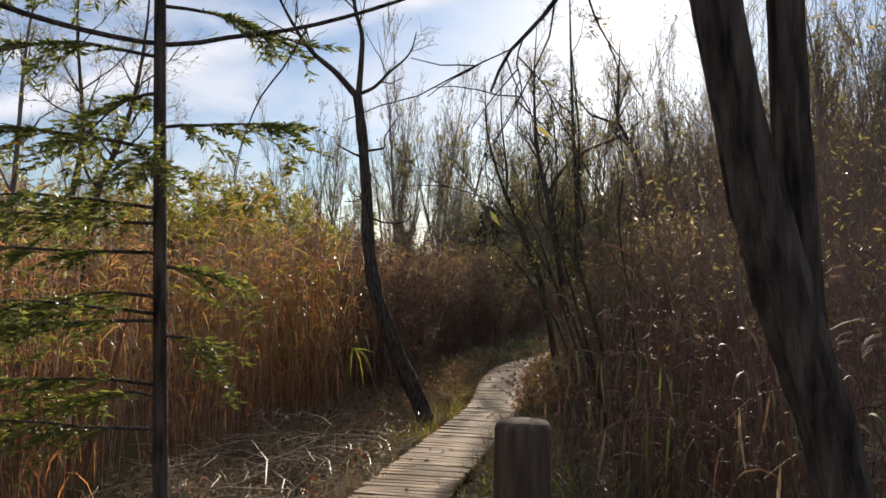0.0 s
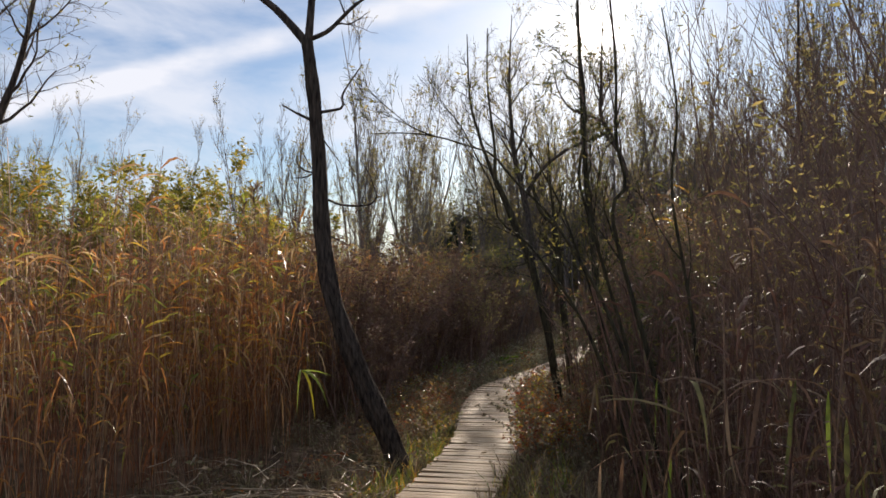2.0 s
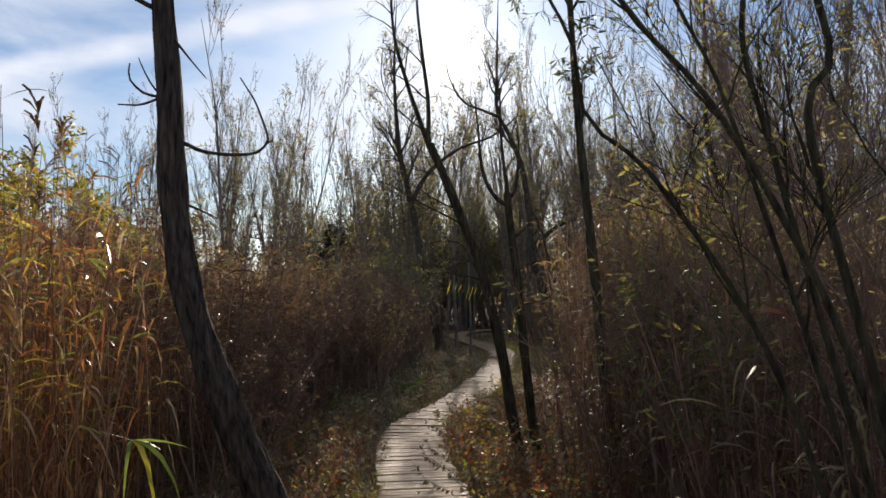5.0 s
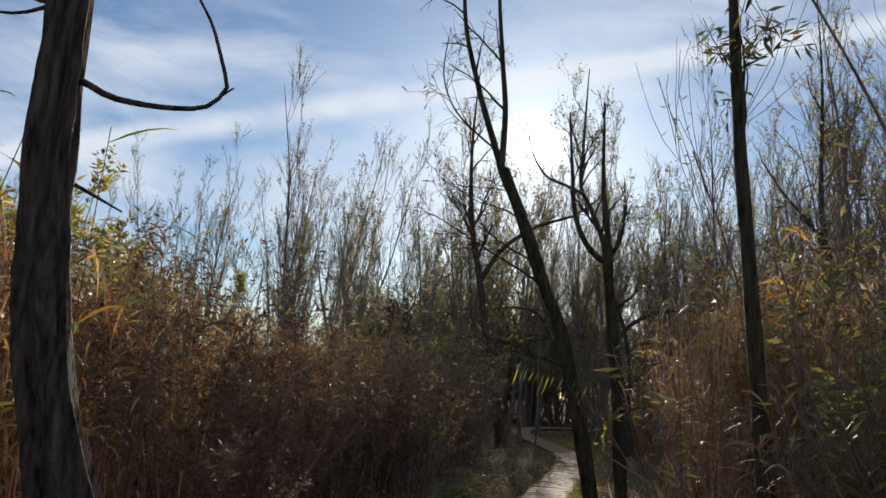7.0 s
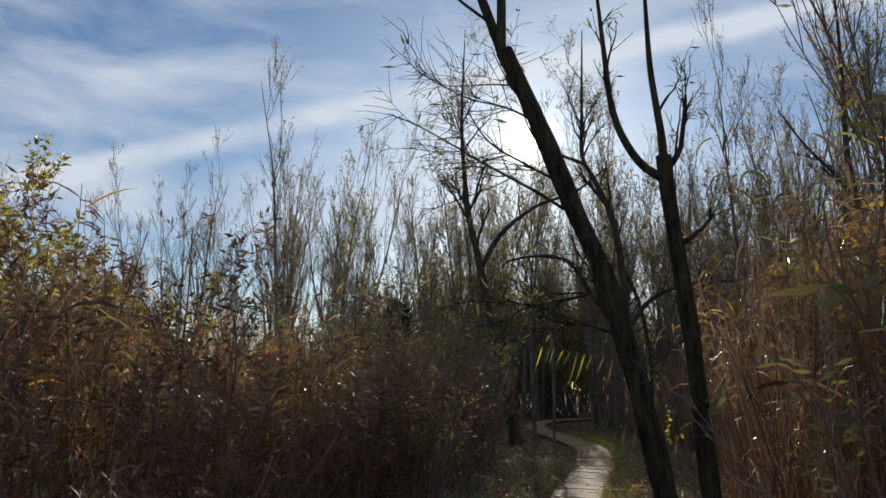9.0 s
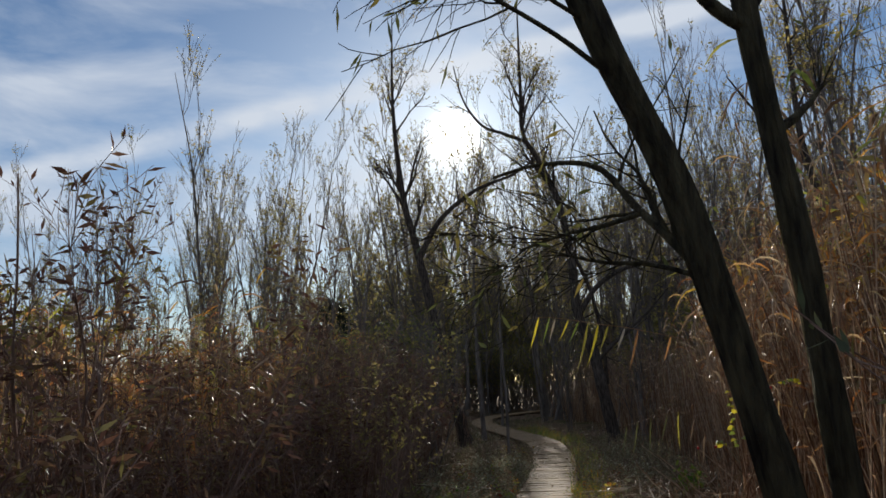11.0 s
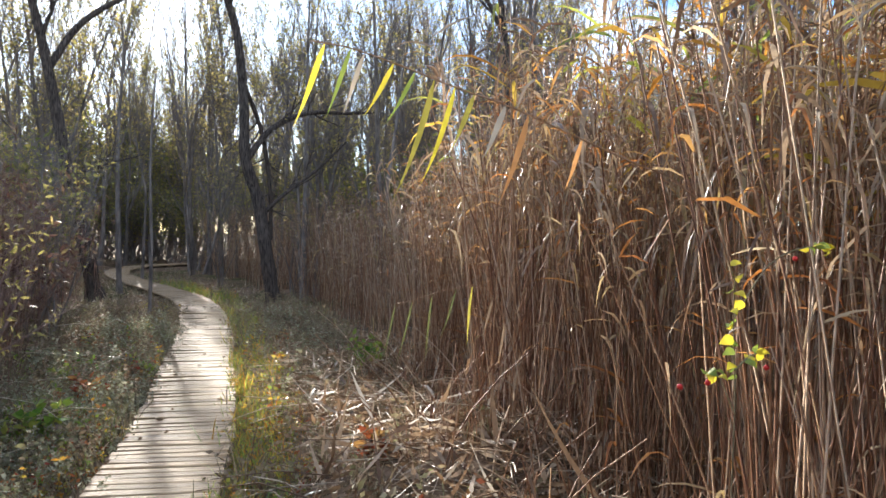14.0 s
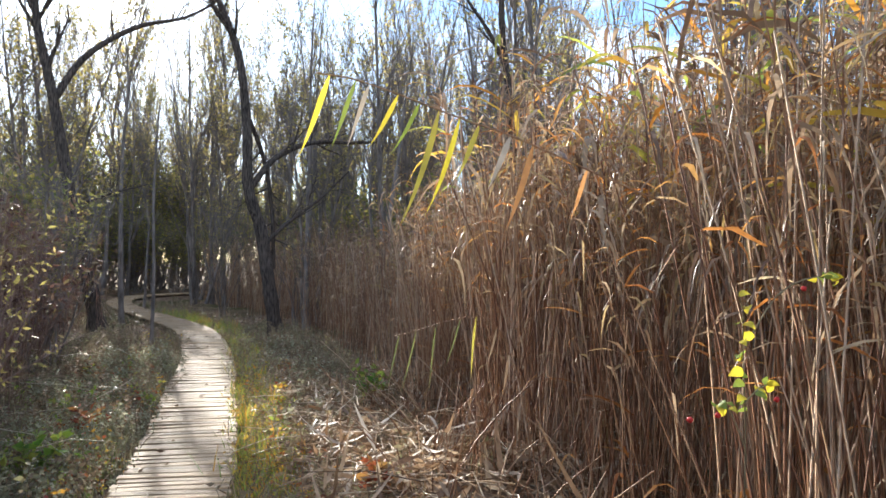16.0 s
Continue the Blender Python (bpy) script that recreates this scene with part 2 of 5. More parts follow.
M_greygreen = leaf_material("grey_green_weed", [(0.0, (0.17, 0.165, 0.095)), (0.6, (0.34, 0.33, 0.20)), (1.0, (0.52, 0.50, 0.37))], 0.4, 0.8)
M_berry = solid_material("red_berry", (0.45, 0.02, 0.02), (0.6, 0.04, 0.03), (50, 50, 50), 0.3, 0.0)

# ---- mesh helpers ----


def quad_mesh(name, V, F, mats, MI=None, smooth=False):
    """One mesh from an array of vertices and an array of four-sided faces."""
    me = bpy.data.meshes.new(name)
    V, F = np.ascontiguousarray(V, dtype=np.float32), np.ascontiguousarray(F, dtype=np.int32)
    me.vertices.add(len(V))
    me.vertices.foreach_set("co", V.ravel())
    me.loops.add(F.size)
    me.loops.foreach_set("vertex_index", F.ravel())
    me.polygons.add(len(F))
    me.polygons.foreach_set("loop_start", np.arange(0, F.size, 4, dtype=np.int32))
    me.polygons.foreach_set("loop_total", np.full(len(F), 4, dtype=np.int32))
    for m in mats:
        me.materials.append(m)
    if MI is not None:
        me.polygons.foreach_set("material_index", np.ascontiguousarray(MI, dtype=np.int32))
    if smooth:
        me.polygons.foreach_set("use_smooth", np.ones(len(F), dtype=bool))
    me.update(calc_edges=True)
    return me


def join(pieces):
    """(V, F, MI) pieces into one."""
    off, vs, fs, ms = 0, [], [], []
    for V, F, M in pieces:
        vs.append(V)
        fs.append(F + off)
        ms.append(np.full(len(F), M, dtype=np.int32) if np.isscalar(M) else M)
        off += len(V)
    return np.concatenate(vs), np.concatenate(fs), np.concatenate(ms)


def part(name, me, parent, label=""):
    ob = new(name, me)
    ob.parent = parent
    if label:
        ob["label"] = label
    return ob


def tube(P, R, sides=3, rough=0.0, rng=None):
    """A tapered tube along the points P with radii R."""
    P, R = np.asarray(P, float), np.asarray(R, float)
    T = np.gradient(P, axis=0)
    T /= np.linalg.norm(T, axis=1, keepdims=True) + 1e-9
    ref = np.array([0.0, 1.0, 0.0]) if abs(T[:, 1]).max() < 0.9 else np.array([1.0, 0.0, 0.0])
    A = np.cross(T, ref)
    A /= np.linalg.norm(A, axis=1, keepdims=True) + 1e-9
    B = np.cross(T, A)
    ang = np.arange(sides) * 2 * np.pi / sides
    rr = np.repeat(R[:, None], sides, 1)
    if rough:
        rr = rr * (1 + 0.5 * rough * (rng.random(rr.shape) - 0.5))
        if sides > 20:  # bark ridges that run along the trunk and wander
            along_t = np.arange(len(P))[:, None]
            ridge = np.sin(np.arange(sides)[None] * 2.2 + 1.1 * np.sin(along_t * 0.35 + np.arange(sides)[None] * 0.7))
            rr = rr * (1 + 0.75 * rough * ridge)
    V = P[:, None] + rr[..., None] * (A[:, None] * np.cos(ang)[None, :, None] + B[:, None] * np.sin(ang)[None, :, None])
    n = len(P)
    i, k = np.meshgrid(np.arange(n - 1), np.arange(sides), indexing="ij")
    k2 = (k + 1) % sides
    F = np.stack([i * sides + k, i * sides + k2, (i + 1) * sides + k2, (i + 1) * sides + k], -1).reshape(-1, 4)
    return V.reshape(-1, 3), F


def strip(P, W, side):
    """A flat strip along P with half widths W to the given side."""
    P, W = np.asarray(P, float), np.asarray(W, float)
    side = np.asarray(side, float)
    V = np.stack([P - side * W[:, None], P + side * W[:, None]], 1).reshape(-1, 3)
    n = np.arange(len(P) - 1) * 2
    return V, np.stack([n, n + 1, n + 3, n + 2], -1)


def stamp(templates, places, rng):
    """Copies of the templates' vertices at the places (x, y, z, scale), turned and tilted at random, as one piece."""
    which = rng.integers(0, len(templates), len(places))
    out = []
    for k, (V, F, M) in enumerate(templates):
        pl = places[which == k]
        if not len(pl):
            continue
        a = rng.random(len(pl)) * 2 * np.pi
        c, s = np.cos(a)[:, None], np.sin(a)[:, None]
        tx, ty = rng.normal(0, 0.05, (2, len(pl), 1))
        X = (V[:, 0] * c - V[:, 1] * s) * pl[:, 3:4]
        Y = (V[:, 0] * s + V[:, 1] * c) * pl[:, 3:4]
        Z = V[:, 2][None] * pl[:, 3:4]
        W = np.stack([X + tx * Z + pl[:, 0:1], Y + ty * Z + pl[:, 1:2], Z + pl[:, 2:3]], -1)
        FF = F[None] + (np.arange(len(pl)) * len(V))[:, None, None]
        out.append((W.reshape(-1, 3), FF.reshape(-1, 4), np.tile(M, len(pl))))
    return join(out)


# ---- the line of the boardwalk and the lie of the ground ----
LINE = np.array([(0.25, -4.0), (0.05, -1.5), (-0.10, 0.8), (-0.45, 3.0), (-0.56, 4.6), (-0.33, 6.3), (0.02, 7.9), (0.32, 9.2), (0.62, 10.5), (0.76, 11.7),
                 (0.97, 13.5), (1.40, 15.3), (2.10, 16.65), (2.72, 18.0), (3.80, 20.8), (4.72, 23.2), (5.66, 26.1), (6.20, 28.4), (6.46, 31.0), (6.66, 34.0), (6.90, 36.6), (7.45, 39.2), (8.5, 41.6), (10.0, 43.2), (12.4, 44.6), (16.0, 46.0)])


def smooth_line(P, step):
    P = np.asarray(P, float)
    seg = []
    Q = np.vstack([2 * P[0] - P[1], P, 2 * P[-1] - P[-2]])
    for i in range(1, len(Q) - 2):
        t = np.linspace(0, 1, 24, endpoint=False)[:, None]
        a, b, c, d = Q[i - 1], Q[i], Q[i + 1], Q[i + 2]
        seg.append(0.5 * (2 * b + (c - a) * t + (2 * a - 5 * b + 4 * c - d) * t ** 2 + (3 * b - a - 3 * c + d) * t ** 3))
    C = np.vstack(seg)
    L = np.concatenate([[0], np.cumsum(np.linalg.norm(np.diff(C, axis=0), axis=1))])
    s = np.arange(0, L[-1], step)
    return np.stack([np.interp(s, L, C[:, k]) for k in range(C.shape[1])], 1)


WALKLINE = smooth_line(LINE, 0.102)


def line_x(y):
    """The middle of the boardwalk at y."""
    return np.interp(y, WALKLINE[:, 1], WALKLINE[:, 0])


def ground_z(x, y):
    x, y = np.asarray(x, float), np.asarray(y, float)
    z = 0.0985 * np.log1p(np.exp(np.clip((8.0 - y) / 2, -30, 2.6)))
    d = x - line_x(y)
    off = np.clip(np.abs(d) - 0.45, 0, 1)
    bumps = 0.06 * np.sin(x * 2.1 + 1.3 * np.sin(y * 1.1)) + 0.05 * np.sin(y * 2.7 + x) + 0.025 * np.sin(x * 7 + y * 5)
    mound = 0.30 * np.exp(-((x - 3.6) ** 2 + (y - 15.6) ** 2) / 1.6) + 0.25 * np.exp(-((x - 2.6) ** 2 + (y - 13.9) ** 2) / 0.5)
    return z - 0.10 + off * (bumps + mound)


def deck_z(y):
    return 0.0985 * np.log1p(np.exp(np.clip((8.0 - y) / 2, -30, 2.6)))


# ---- ground ----
def build_ground():
    u = np.linspace(-1, 1, 190)
    xs = 1.5 + 9 * np.sinh(u * 4.9) / np.sinh(1.6)
    ys = 13 + 13 * np.sinh(np.linspace(-1, 1, 230) * 4.6) / np.sinh(1.9)
    X, Y = np.meshgrid(xs, ys)
    Z = ground_z(X, Y)
    V = np.stack([X, Y, Z], -1).reshape(-1, 3)
    n = len(xs)
    j, i = np.meshgrid(np.arange(len(ys) - 1), np.arange(n - 1), indexing="ij")
    F = np.stack([j * n + i, j * n + i + 1, (j + 1) * n + i + 1, (j + 1) * n + i], -1).reshape(-1, 4)
    ob = new("ground", quad_mesh("ground", V, F, [M_soil], None, True))
    tagged(ob, "dark damp marsh soil strewn with leaf mould", "ground", kind="structure")


build_ground()

# ---- growing things: generators ----


def bent(p, d, length, n, rng, up=0.0, wander=0.12):
    """A crooked line from p along d; up bends it towards the sky (or the ground)."""
    p, d = np.array(p, float), np.array(d, float)
    out = [p.copy()]
    for _ in range(n):
        d = d + rng.normal(0, wander, 3) + np.array([0, 0, up / n])
        d /= np.linalg.norm(d)
        p = p + d * length / n
        out.append(p.copy())
    return np.array(out)


def along(P, f):
    f = np.clip(f, 0, 0.999) * (len(P) - 1)
    i = int(f)
    return P[i] + (P[i + 1] - P[i]) * (f - i), (P[i + 1] - P[i]) / (np.linalg.norm(P[i + 1] - P[i]) + 1e-9)


def side_way(rng, t, spread):
    """A direction that leaves the way t by about the angle spread."""
    r = rng.normal(0, 1, 3)
    r -= t * (r @ t)
    r /= np.linalg.norm(r) + 1e-9
    return t * math.cos(spread) + r * math.sin(spread)


def leaf_quads(pos, ways, length, width, rng):
    """Lance-shaped leaves, each folded along its rib (two faces)."""
    pos, ways = np.asarray(pos), np.asarray(ways)
    n = len(pos)
    L = length * (0.6 + 0.8 * rng.random((n, 1)))
    ways = ways / (np.linalg.norm(ways, axis=1, keepdims=True) + 1e-9)
    r = rng.normal(0, 1, (n, 3))
    s = np.cross(ways, r)
    s /= np.linalg.norm(s, axis=1, keepdims=True) + 1e-9
    nrm = np.cross(ways, s)
    w = width * (0.7 + 0.6 * rng.random((n, 1)))
    V = np.stack([pos, pos + ways * L * 0.42 + s * w * 0.5 + nrm * w * 0.15, pos + ways * L, pos + ways * L * 0.42 - s * w * 0.5 + nrm * w * 0.15], 1).reshape(-1, 3)
    return V, np.arange(4 * n).reshape(n, 4)


def branches(rng, stems, counts, lengths, spread, up, radius_min=0.0022, start=0.25, wander=0.13, coarse=False):
    """Stems are (points, r0, r1). Grows levels of side branches; gives all tubes by level."""
    levels = [stems]
    for lv, (cnt, ln) in enumerate(zip(counts, lengths)):
        nxt = []
        for P, r0, r1 in levels[-1]:
            for _ in range(max(1, int(round(cnt * (0.7 + 0.6 * rng.random())))) if cnt else 0):
                f = start + (1 - start) * rng.random()
                p, t = along(P, f)
                d = side_way(rng, t, spread * (0.7 + 0.6 * rng.random()))
                d[2] += up[lv] * 0.5
                d /= np.linalg.norm(d)
                r = max(radius_min, 0.55 * (r0 + (r1 - r0) * f))
                length = ln * (0.55 + 0.8 * rng.random()) * (1.15 - 0.55 * f)
                n = ((4, 2, 2) if coarse else (6, 4, 3))[min(lv, 2)]
                nxt.append((bent(p, d, length, n, rng, up[lv], wander), r, max(radius_min * 0.6, r * 0.3)))
        levels.append(nxt)
    return levels


def wood_mesh(name, tubes, sides, mat, rough=0.0, rng=None):
    pcs = []
    for P, r0, r1 in tubes:
        R = np.linspace(r0, r1, len(P)) if np.isscalar(r0) else r0
        V, F = tube(P, R, sides, rough, rng)
        pcs.append((V, F, 0))
    V, F, M = join(pcs)
    return quad_mesh(name, V, F, [mat], M, sides > 4)


def leaf_crown(rng, twigs, per_twig, length, width, droop=0.3):
    pos, way = [], []
    for P, *_ in twigs:
        k = rng.poisson(per_twig)
        for _ in range(k):
            p, t = along(P, 0.2 + 0.8 * rng.random())
            d = side_way(rng, t, 0.9)
            d[2] -= droop
            pos.append(p)
            way.append(d)
    if not pos:
        return None
    return leaf_quads(pos, way, length, width, rng)


def root(name, label, category, at=(0, 0, 0), group=""):
    ob = new(name)
    ob.empty_display_size = 0.1
    ob.location = at
    return tagged(ob, label, category, group)


def make_tree(name, label, seed, stems, counts, lengths, spread, up, bark, leaf=None, per_twig=0.0, leaf_size=(0.06, 0.014), at=(0, 0, 0), group="",
              category="tree", trunk_sides=9, limbs=(), start=0.25, wander=0.13, radius_min=0.0022, rough=0.12, step=0.09, coarse=False):
    rng = np.random.default_rng(seed)
    ob = root(name, label, category, at, group)
    for P, r0, r1 in stems:
        Ps = smooth_line(P, step) if len(P) > 2 else np.asarray(P)
        R = np.linspace(r0, r1, len(Ps)) * (1 + 0.05 * np.sin(np.arange(len(Ps)) * 0.9))
        R[:4] *= np.linspace(1.35, 1.0, 4) if np.isscalar(r0) and r0 > 0.04 else 1.0
        V, F = tube(Ps, R, trunk_sides, rough, rng)
        part("trunk" if len(stems) < 3 else "stem", quad_mesh("trunk", V, F, [bark], None, True), ob)
    limb_t = [(smooth_line(P, 0.05), r0, r1) for P, r0, r1, *_ in limbs]
    leafy_t = [t for t, spec in zip(limb_t, limbs) if len(spec) == 3]
    if limb_t:
        for tb in limb_t:
            part("limb", wood_mesh("limb", [tb], 6, bark, 0.1, rng), ob)
    srcs = [(smooth_line(P, 0.15) if len(P) > 2 else np.asarray(P), r0, r1) for P, r0, r1 in stems]
    lv = branches(rng, srcs, counts, lengths, spread, up, radius_min, start, wander, coarse)
    if leafy_t:
        for k, extra in enumerate(branches(rng, leafy_t, counts[1:], lengths[1:], spread, up[1:], radius_min, 0.2, wander)[1:]):
            lv[k + 2] = lv[k + 2] + extra
    tubes5 = lv[1]
    tubes3 = [t for l in lv[2:] for t in l]
    if tubes5:
        tagged(part("branchwork", wood_mesh("branchwork", tubes5, 5, bark), ob), kind="stuff")
    if tubes3:
        tagged(part("twigwork", wood_mesh("twigwork", tubes3, 3, bark), ob), kind="stuff")
    if leaf is not None and per_twig > 0:
        lf = leaf_crown(rng, lv[-1] + (lv[-2] if len(lv) > 2 else []), per_twig, leaf_size[0], leaf_size[1])
        if lf is not None:
            tagged(part("foliage", quad_mesh("foliage", lf[0], lf[1], [leaf]), ob), kind="stuff")
    return ob


def far_tree(seed, height, leaves, spreadness):
    """Slender upright marsh tree: one to three stems, steep branches, a few late leaves."""
    rng = np.random.default_rng(seed)
    stems = []
    for k in range(int(rng.integers(1, 4))):
        d = np.array([rng.normal(0, 0.10), rng.normal(0, 0.10), 1.0])
        h = height * (1.0 if k == 0 else 0.6 + 0.3 * rng.random())
        stems.append((bent((rng.normal(0, 0.15), rng.normal(0, 0.15), -0.2), d / np.linalg.norm(d), h, 8, rng, 0.1, 0.05), 0.0068 * h + 0.008, 0.010))
    return make_tree("tree", "slender bare marsh tree with a few late leaves", seed, stems, (12, 6, 3), (height * 0.24, height * 0.11, height * 0.05),
                     0.62 * spreadness, (0.75, 0.6, 0.4), M_bark_far, M_wood_leaf, leaves * 1.15, (0.10, 0.055), group="bare trees of the wood", trunk_sides=5, start=0.22, radius_min=0.007, rough=0.0, step=0.6, coarse=True)


def place_copies(src, spots, seed, lean=2.0):
    rng = np.random.default_rng(seed)
    for x, y, s in spots:
        c = copy_thing(src, pose(x, y, float(ground_z(x, y)), rng.normal(0, lean), rng.normal(0, lean), rng.random() * 360))
        c.scale = (s, s, s)


# ---- far wood ----
def build_wood():
    rng = np.random.default_rng(5)
    kinds = [far_tree(40 + k, h, lv, sp) for k, (h, lv, sp) in enumerate([(12, 0.9, 0.8), (13, 2.2, 0.9), (10, 0.5, 0.9), (11, 2.8, 1.1), (14, 1.5, 0.75), (9, 1.2, 1.2)])]
    home = [(-9.6, 48, 1.0), (-7.2, 50, 1.05), (-12.5, 52, 0.9), (-3.3, 49, 1.08), (-0.6, 47, 1.0), (1.6, 54, 0.9)]
    for ob, (x, y, s) in zip(kinds, home):
        ob.matrix_basis = pose(x, y, float(ground_z(x, y)), 0, 0, rng.random() * 360)
        ob.scale = (s, s, s)
    spots = [[] for _ in kinds]
    def put(x, y, s):
        spots[int(rng.integers(0, len(kinds)))].append((x, y, s))
    for x in np.arange(-44, 8, 2.6):  # line of trees beyond the marsh
        put(x + rng.normal(0, 0.8), 54 + rng.normal(0, 4), 0.78 + 0.4 * rng.random())
    for _ in range(95):  # the wood ahead and to the side
        x, y = 3 + 42 * rng.random(), 30 + 36 * rng.random()
        if x < line_x(min(y, 46)) + 1.5 and y < 47:
            x = line_x(y) - 2 - 3 * rng.random() if rng.random() < 0.4 else line_x(y) + 2.5 + 8 * rng.random()
        put(x, y, 0.75 + 0.45 * rng.random())
    for _ in range(26):  # nearer trees behind the reeds on the inner side of the bend
        x, y = 10 + 12 * rng.random(), 15 + 14 * rng.random()
        put(x, y, 0.65 + 0.3 * rng.random())
    for x, y, s in [(0.6, 29.5, 0.6), (2.3, 31.5, 0.72), (1.5, 35, 0.75), (3.9, 34, 0.8), (4.6, 38, 0.85), (0.2, 38, 0.7), (2.8, 40, 0.85), (5.6, 41.5, 0.9), (-1.8, 33, 0.55), (1.2, 43, 0.8), (-7, 44, 1.05), (-3.1, 45, 1.12), (0, 44, 1.05), (-1.0, 46, 1.1), (-8.2, 46, 0.95), (-5.5, 47, 1.0)]:
        put(x, y, s)
    for _ in range(18):  # behind the reeds, sunward
        put(9 + 8 * rng.random(), 27 + 13 * rng.random(), 0.65 + 0.3 * rng.random())
    for _ in range(16):  # where the boardwalk is lost to sight
        put(4.5 + 9 * rng.random(), 50.5 + 9 * rng.random(), 0.6 + 0.4 * rng.random())
    for _ in range(14):  # beyond its end
        put(11.5 + 7 * rng.random(), 54 + 10 * rng.random(), 0.75 + 0.4 * rng.random())
    for x, y in [(11.4, 41.2), (12.8, 42.4), (14.2, 43.4), (10.6, 46.4), (12.5, 47.5), (9.2, 45.2), (15.4, 45.0), (16.8, 47.0), (13.6, 49.0), (11.6, 50.0), (12.0, 38.5), (14.6, 39.5)]:
        put(x, y, 0.85 + 0.35 * rng.random())
    for _ in range(22):  # around and behind
        a = math.pi * (0.9 + 1.2 * rng.random())
        r = 22 + 25 * rng.random()
        put(r * math.cos(a), 6 + r * math.sin(a), 0.7 + 0.4 * rng.random())
    for k, ob in enumerate(kinds):
        place_copies(ob, spots[k], 60 + k)


build_wood()


def evergreen(seed, height):
    rng = np.random.default_rng(seed)
    ob = root("evergreen_tree", "dark dense evergreen tree at the edge of the wood", "tree", group="dark evergreens")
    stem = np.array([(0, 0, -0.2), (0.03, 0, height * 0.5), (0, 0, height)])
    V, F = tube(smooth_line(stem, 0.4), np.linspace(0.03 * height / 2, 0.01, len(smooth_line(stem, 0.4))), 6)
    part("trunk", quad_mesh("trunk", V, F, [M_bark_far], None, True), ob)
    pos, way = [], []
    tubes = []
    for _ in range(120):
        f = 0.02 + 0.96 * rng.random() ** 1.25
        a = rng.random() * 2 * math.pi
        ln = height * 0.30 * (1.05 - f) * (0.7 + 0.6 * rng.random()) + 0.15
        P = bent((0, 0, f * height), (math.cos(a), math.sin(a), 0.25), ln, 4, rng, -0.35, 0.1)
        tubes.append((P, 0.015, 0.004))
        for _ in range(int(24 + 70 * ln)):
            p, t = along(P, 0.15 + 0.85 * rng.random())
            d = t * 0.6 + rng.normal(0, 0.5, 3)
            d[2] -= 0.15
            pos.append(p + rng.normal(0, 0.10, 3))
            way.append(d)
    tagged(part("branchwork", wood_mesh("branchwork", tubes, 3, M_bark_far), ob), kind="stuff")
    V, F = leaf_quads(pos, way, 0.26, 0.08, rng)
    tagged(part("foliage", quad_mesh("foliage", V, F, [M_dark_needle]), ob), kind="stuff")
    return ob


ev = evergreen(7, 6.0)
ev.matrix_basis = pose(2.6, 49, -0.1)
place_copies(ev, [(-2.6, 50, 0.75), (0.9, 52, 0.85), (-11.5, 50, 0.9), (-14.5, 47, 0.8), (-20, 50, 1.0)], 8)


# ---- shrubs ----
def shrub(name, label, seed, at, height, n_stem, fan, leaf, per_twig, bark, leaf_size=(0.07, 0.02), lean=(0, 0), group="", counts=(7, 6), twig=0.34, r=0.016, coarse=False):
    rng = np.random.default_rng(seed)
    stems = []
    for _ in range(n_stem):
        d = np.array([rng.normal(lean[0], fan), rng.normal(lean[1], fan), 1.0])
        h = height * (0.6 + 0.45 * rng.random())
        stems.append((bent((rng.normal(0, 0.12), rng.normal(0, 0.12), -0.15), d / np.linalg.norm(d), h, 6, rng, 0.25, 0.09), r * (0.7 + 0.6 * rng.random()), 0.004))
    return make_tree(name, label, seed, stems, counts, (height * 0.30, height * twig * 0.42), 0.55, (0.5, 0.35), bark, leaf, per_twig, leaf_size, (at[0], at[1], float(ground_z(at[0], at[1]))),
                     group, "shrub", 5, start=0.3, wander=0.12, radius_min=0.006 if coarse else 0.0026, rough=0.0, step=0.4 if coarse else 0.12, coarse=coarse)


YW = "dense willow shrub with yellow-green autumn leaves behind the reeds"
for k, (x, y, h) in enumerate([(-6.8, 20, 4.4), (-4.9, 20.5, 4.2), (-9.4, 19, 4.3), (-3.9, 23, 3.8), (-12.5, 20, 4.4), (-7.9, 23.5, 4.2)]):
    shrub("willow_shrub", YW, 100 + k, (x, y), h, 10, 0.30, M_willow, 15.0, M_bark_red, (0.12, 0.045), group="yellow-green willow shrubs", counts=(8, 7))
for k, (x, y, h) in enumerate([(-3.9, 15.4, 3.3), (-5.2, 15.9, 3.7), (-6.6, 15.4, 3.8), (-4.5, 17.2, 3.7), (-7.9, 16.0, 3.7), (-3.3, 17.6, 3.2), (-9.2, 15.6, 3.6)]):
    shrub("willow_shrub", YW, 250 + k, (x, y), h, 10, 0.32, M_willow, 11.0, M_bark_red, (0.10, 0.034), group="yellow-green willow shrubs", counts=(8, 6))
for k, (x, y, h) in enumerate([(-1.5, 24.5, 2.9), (1.2, 25, 2.5), (-0.2, 21.5, 2.6), (1.6, 21.2, 2.3), (2.6, 26.5, 2.6), (-3.0, 20.8, 3.0)]):
    shrub("willow_shrub", "low willow shrub with thin olive and brown leaves above the reeds", 120 + k, (x, y), h, 8, 0.3, M_brown if x > 1 else M_olive, 4.0 if x > 1 else 5.0, M_bark_red, (0.08, 0.026), group="low olive willow shrubs")
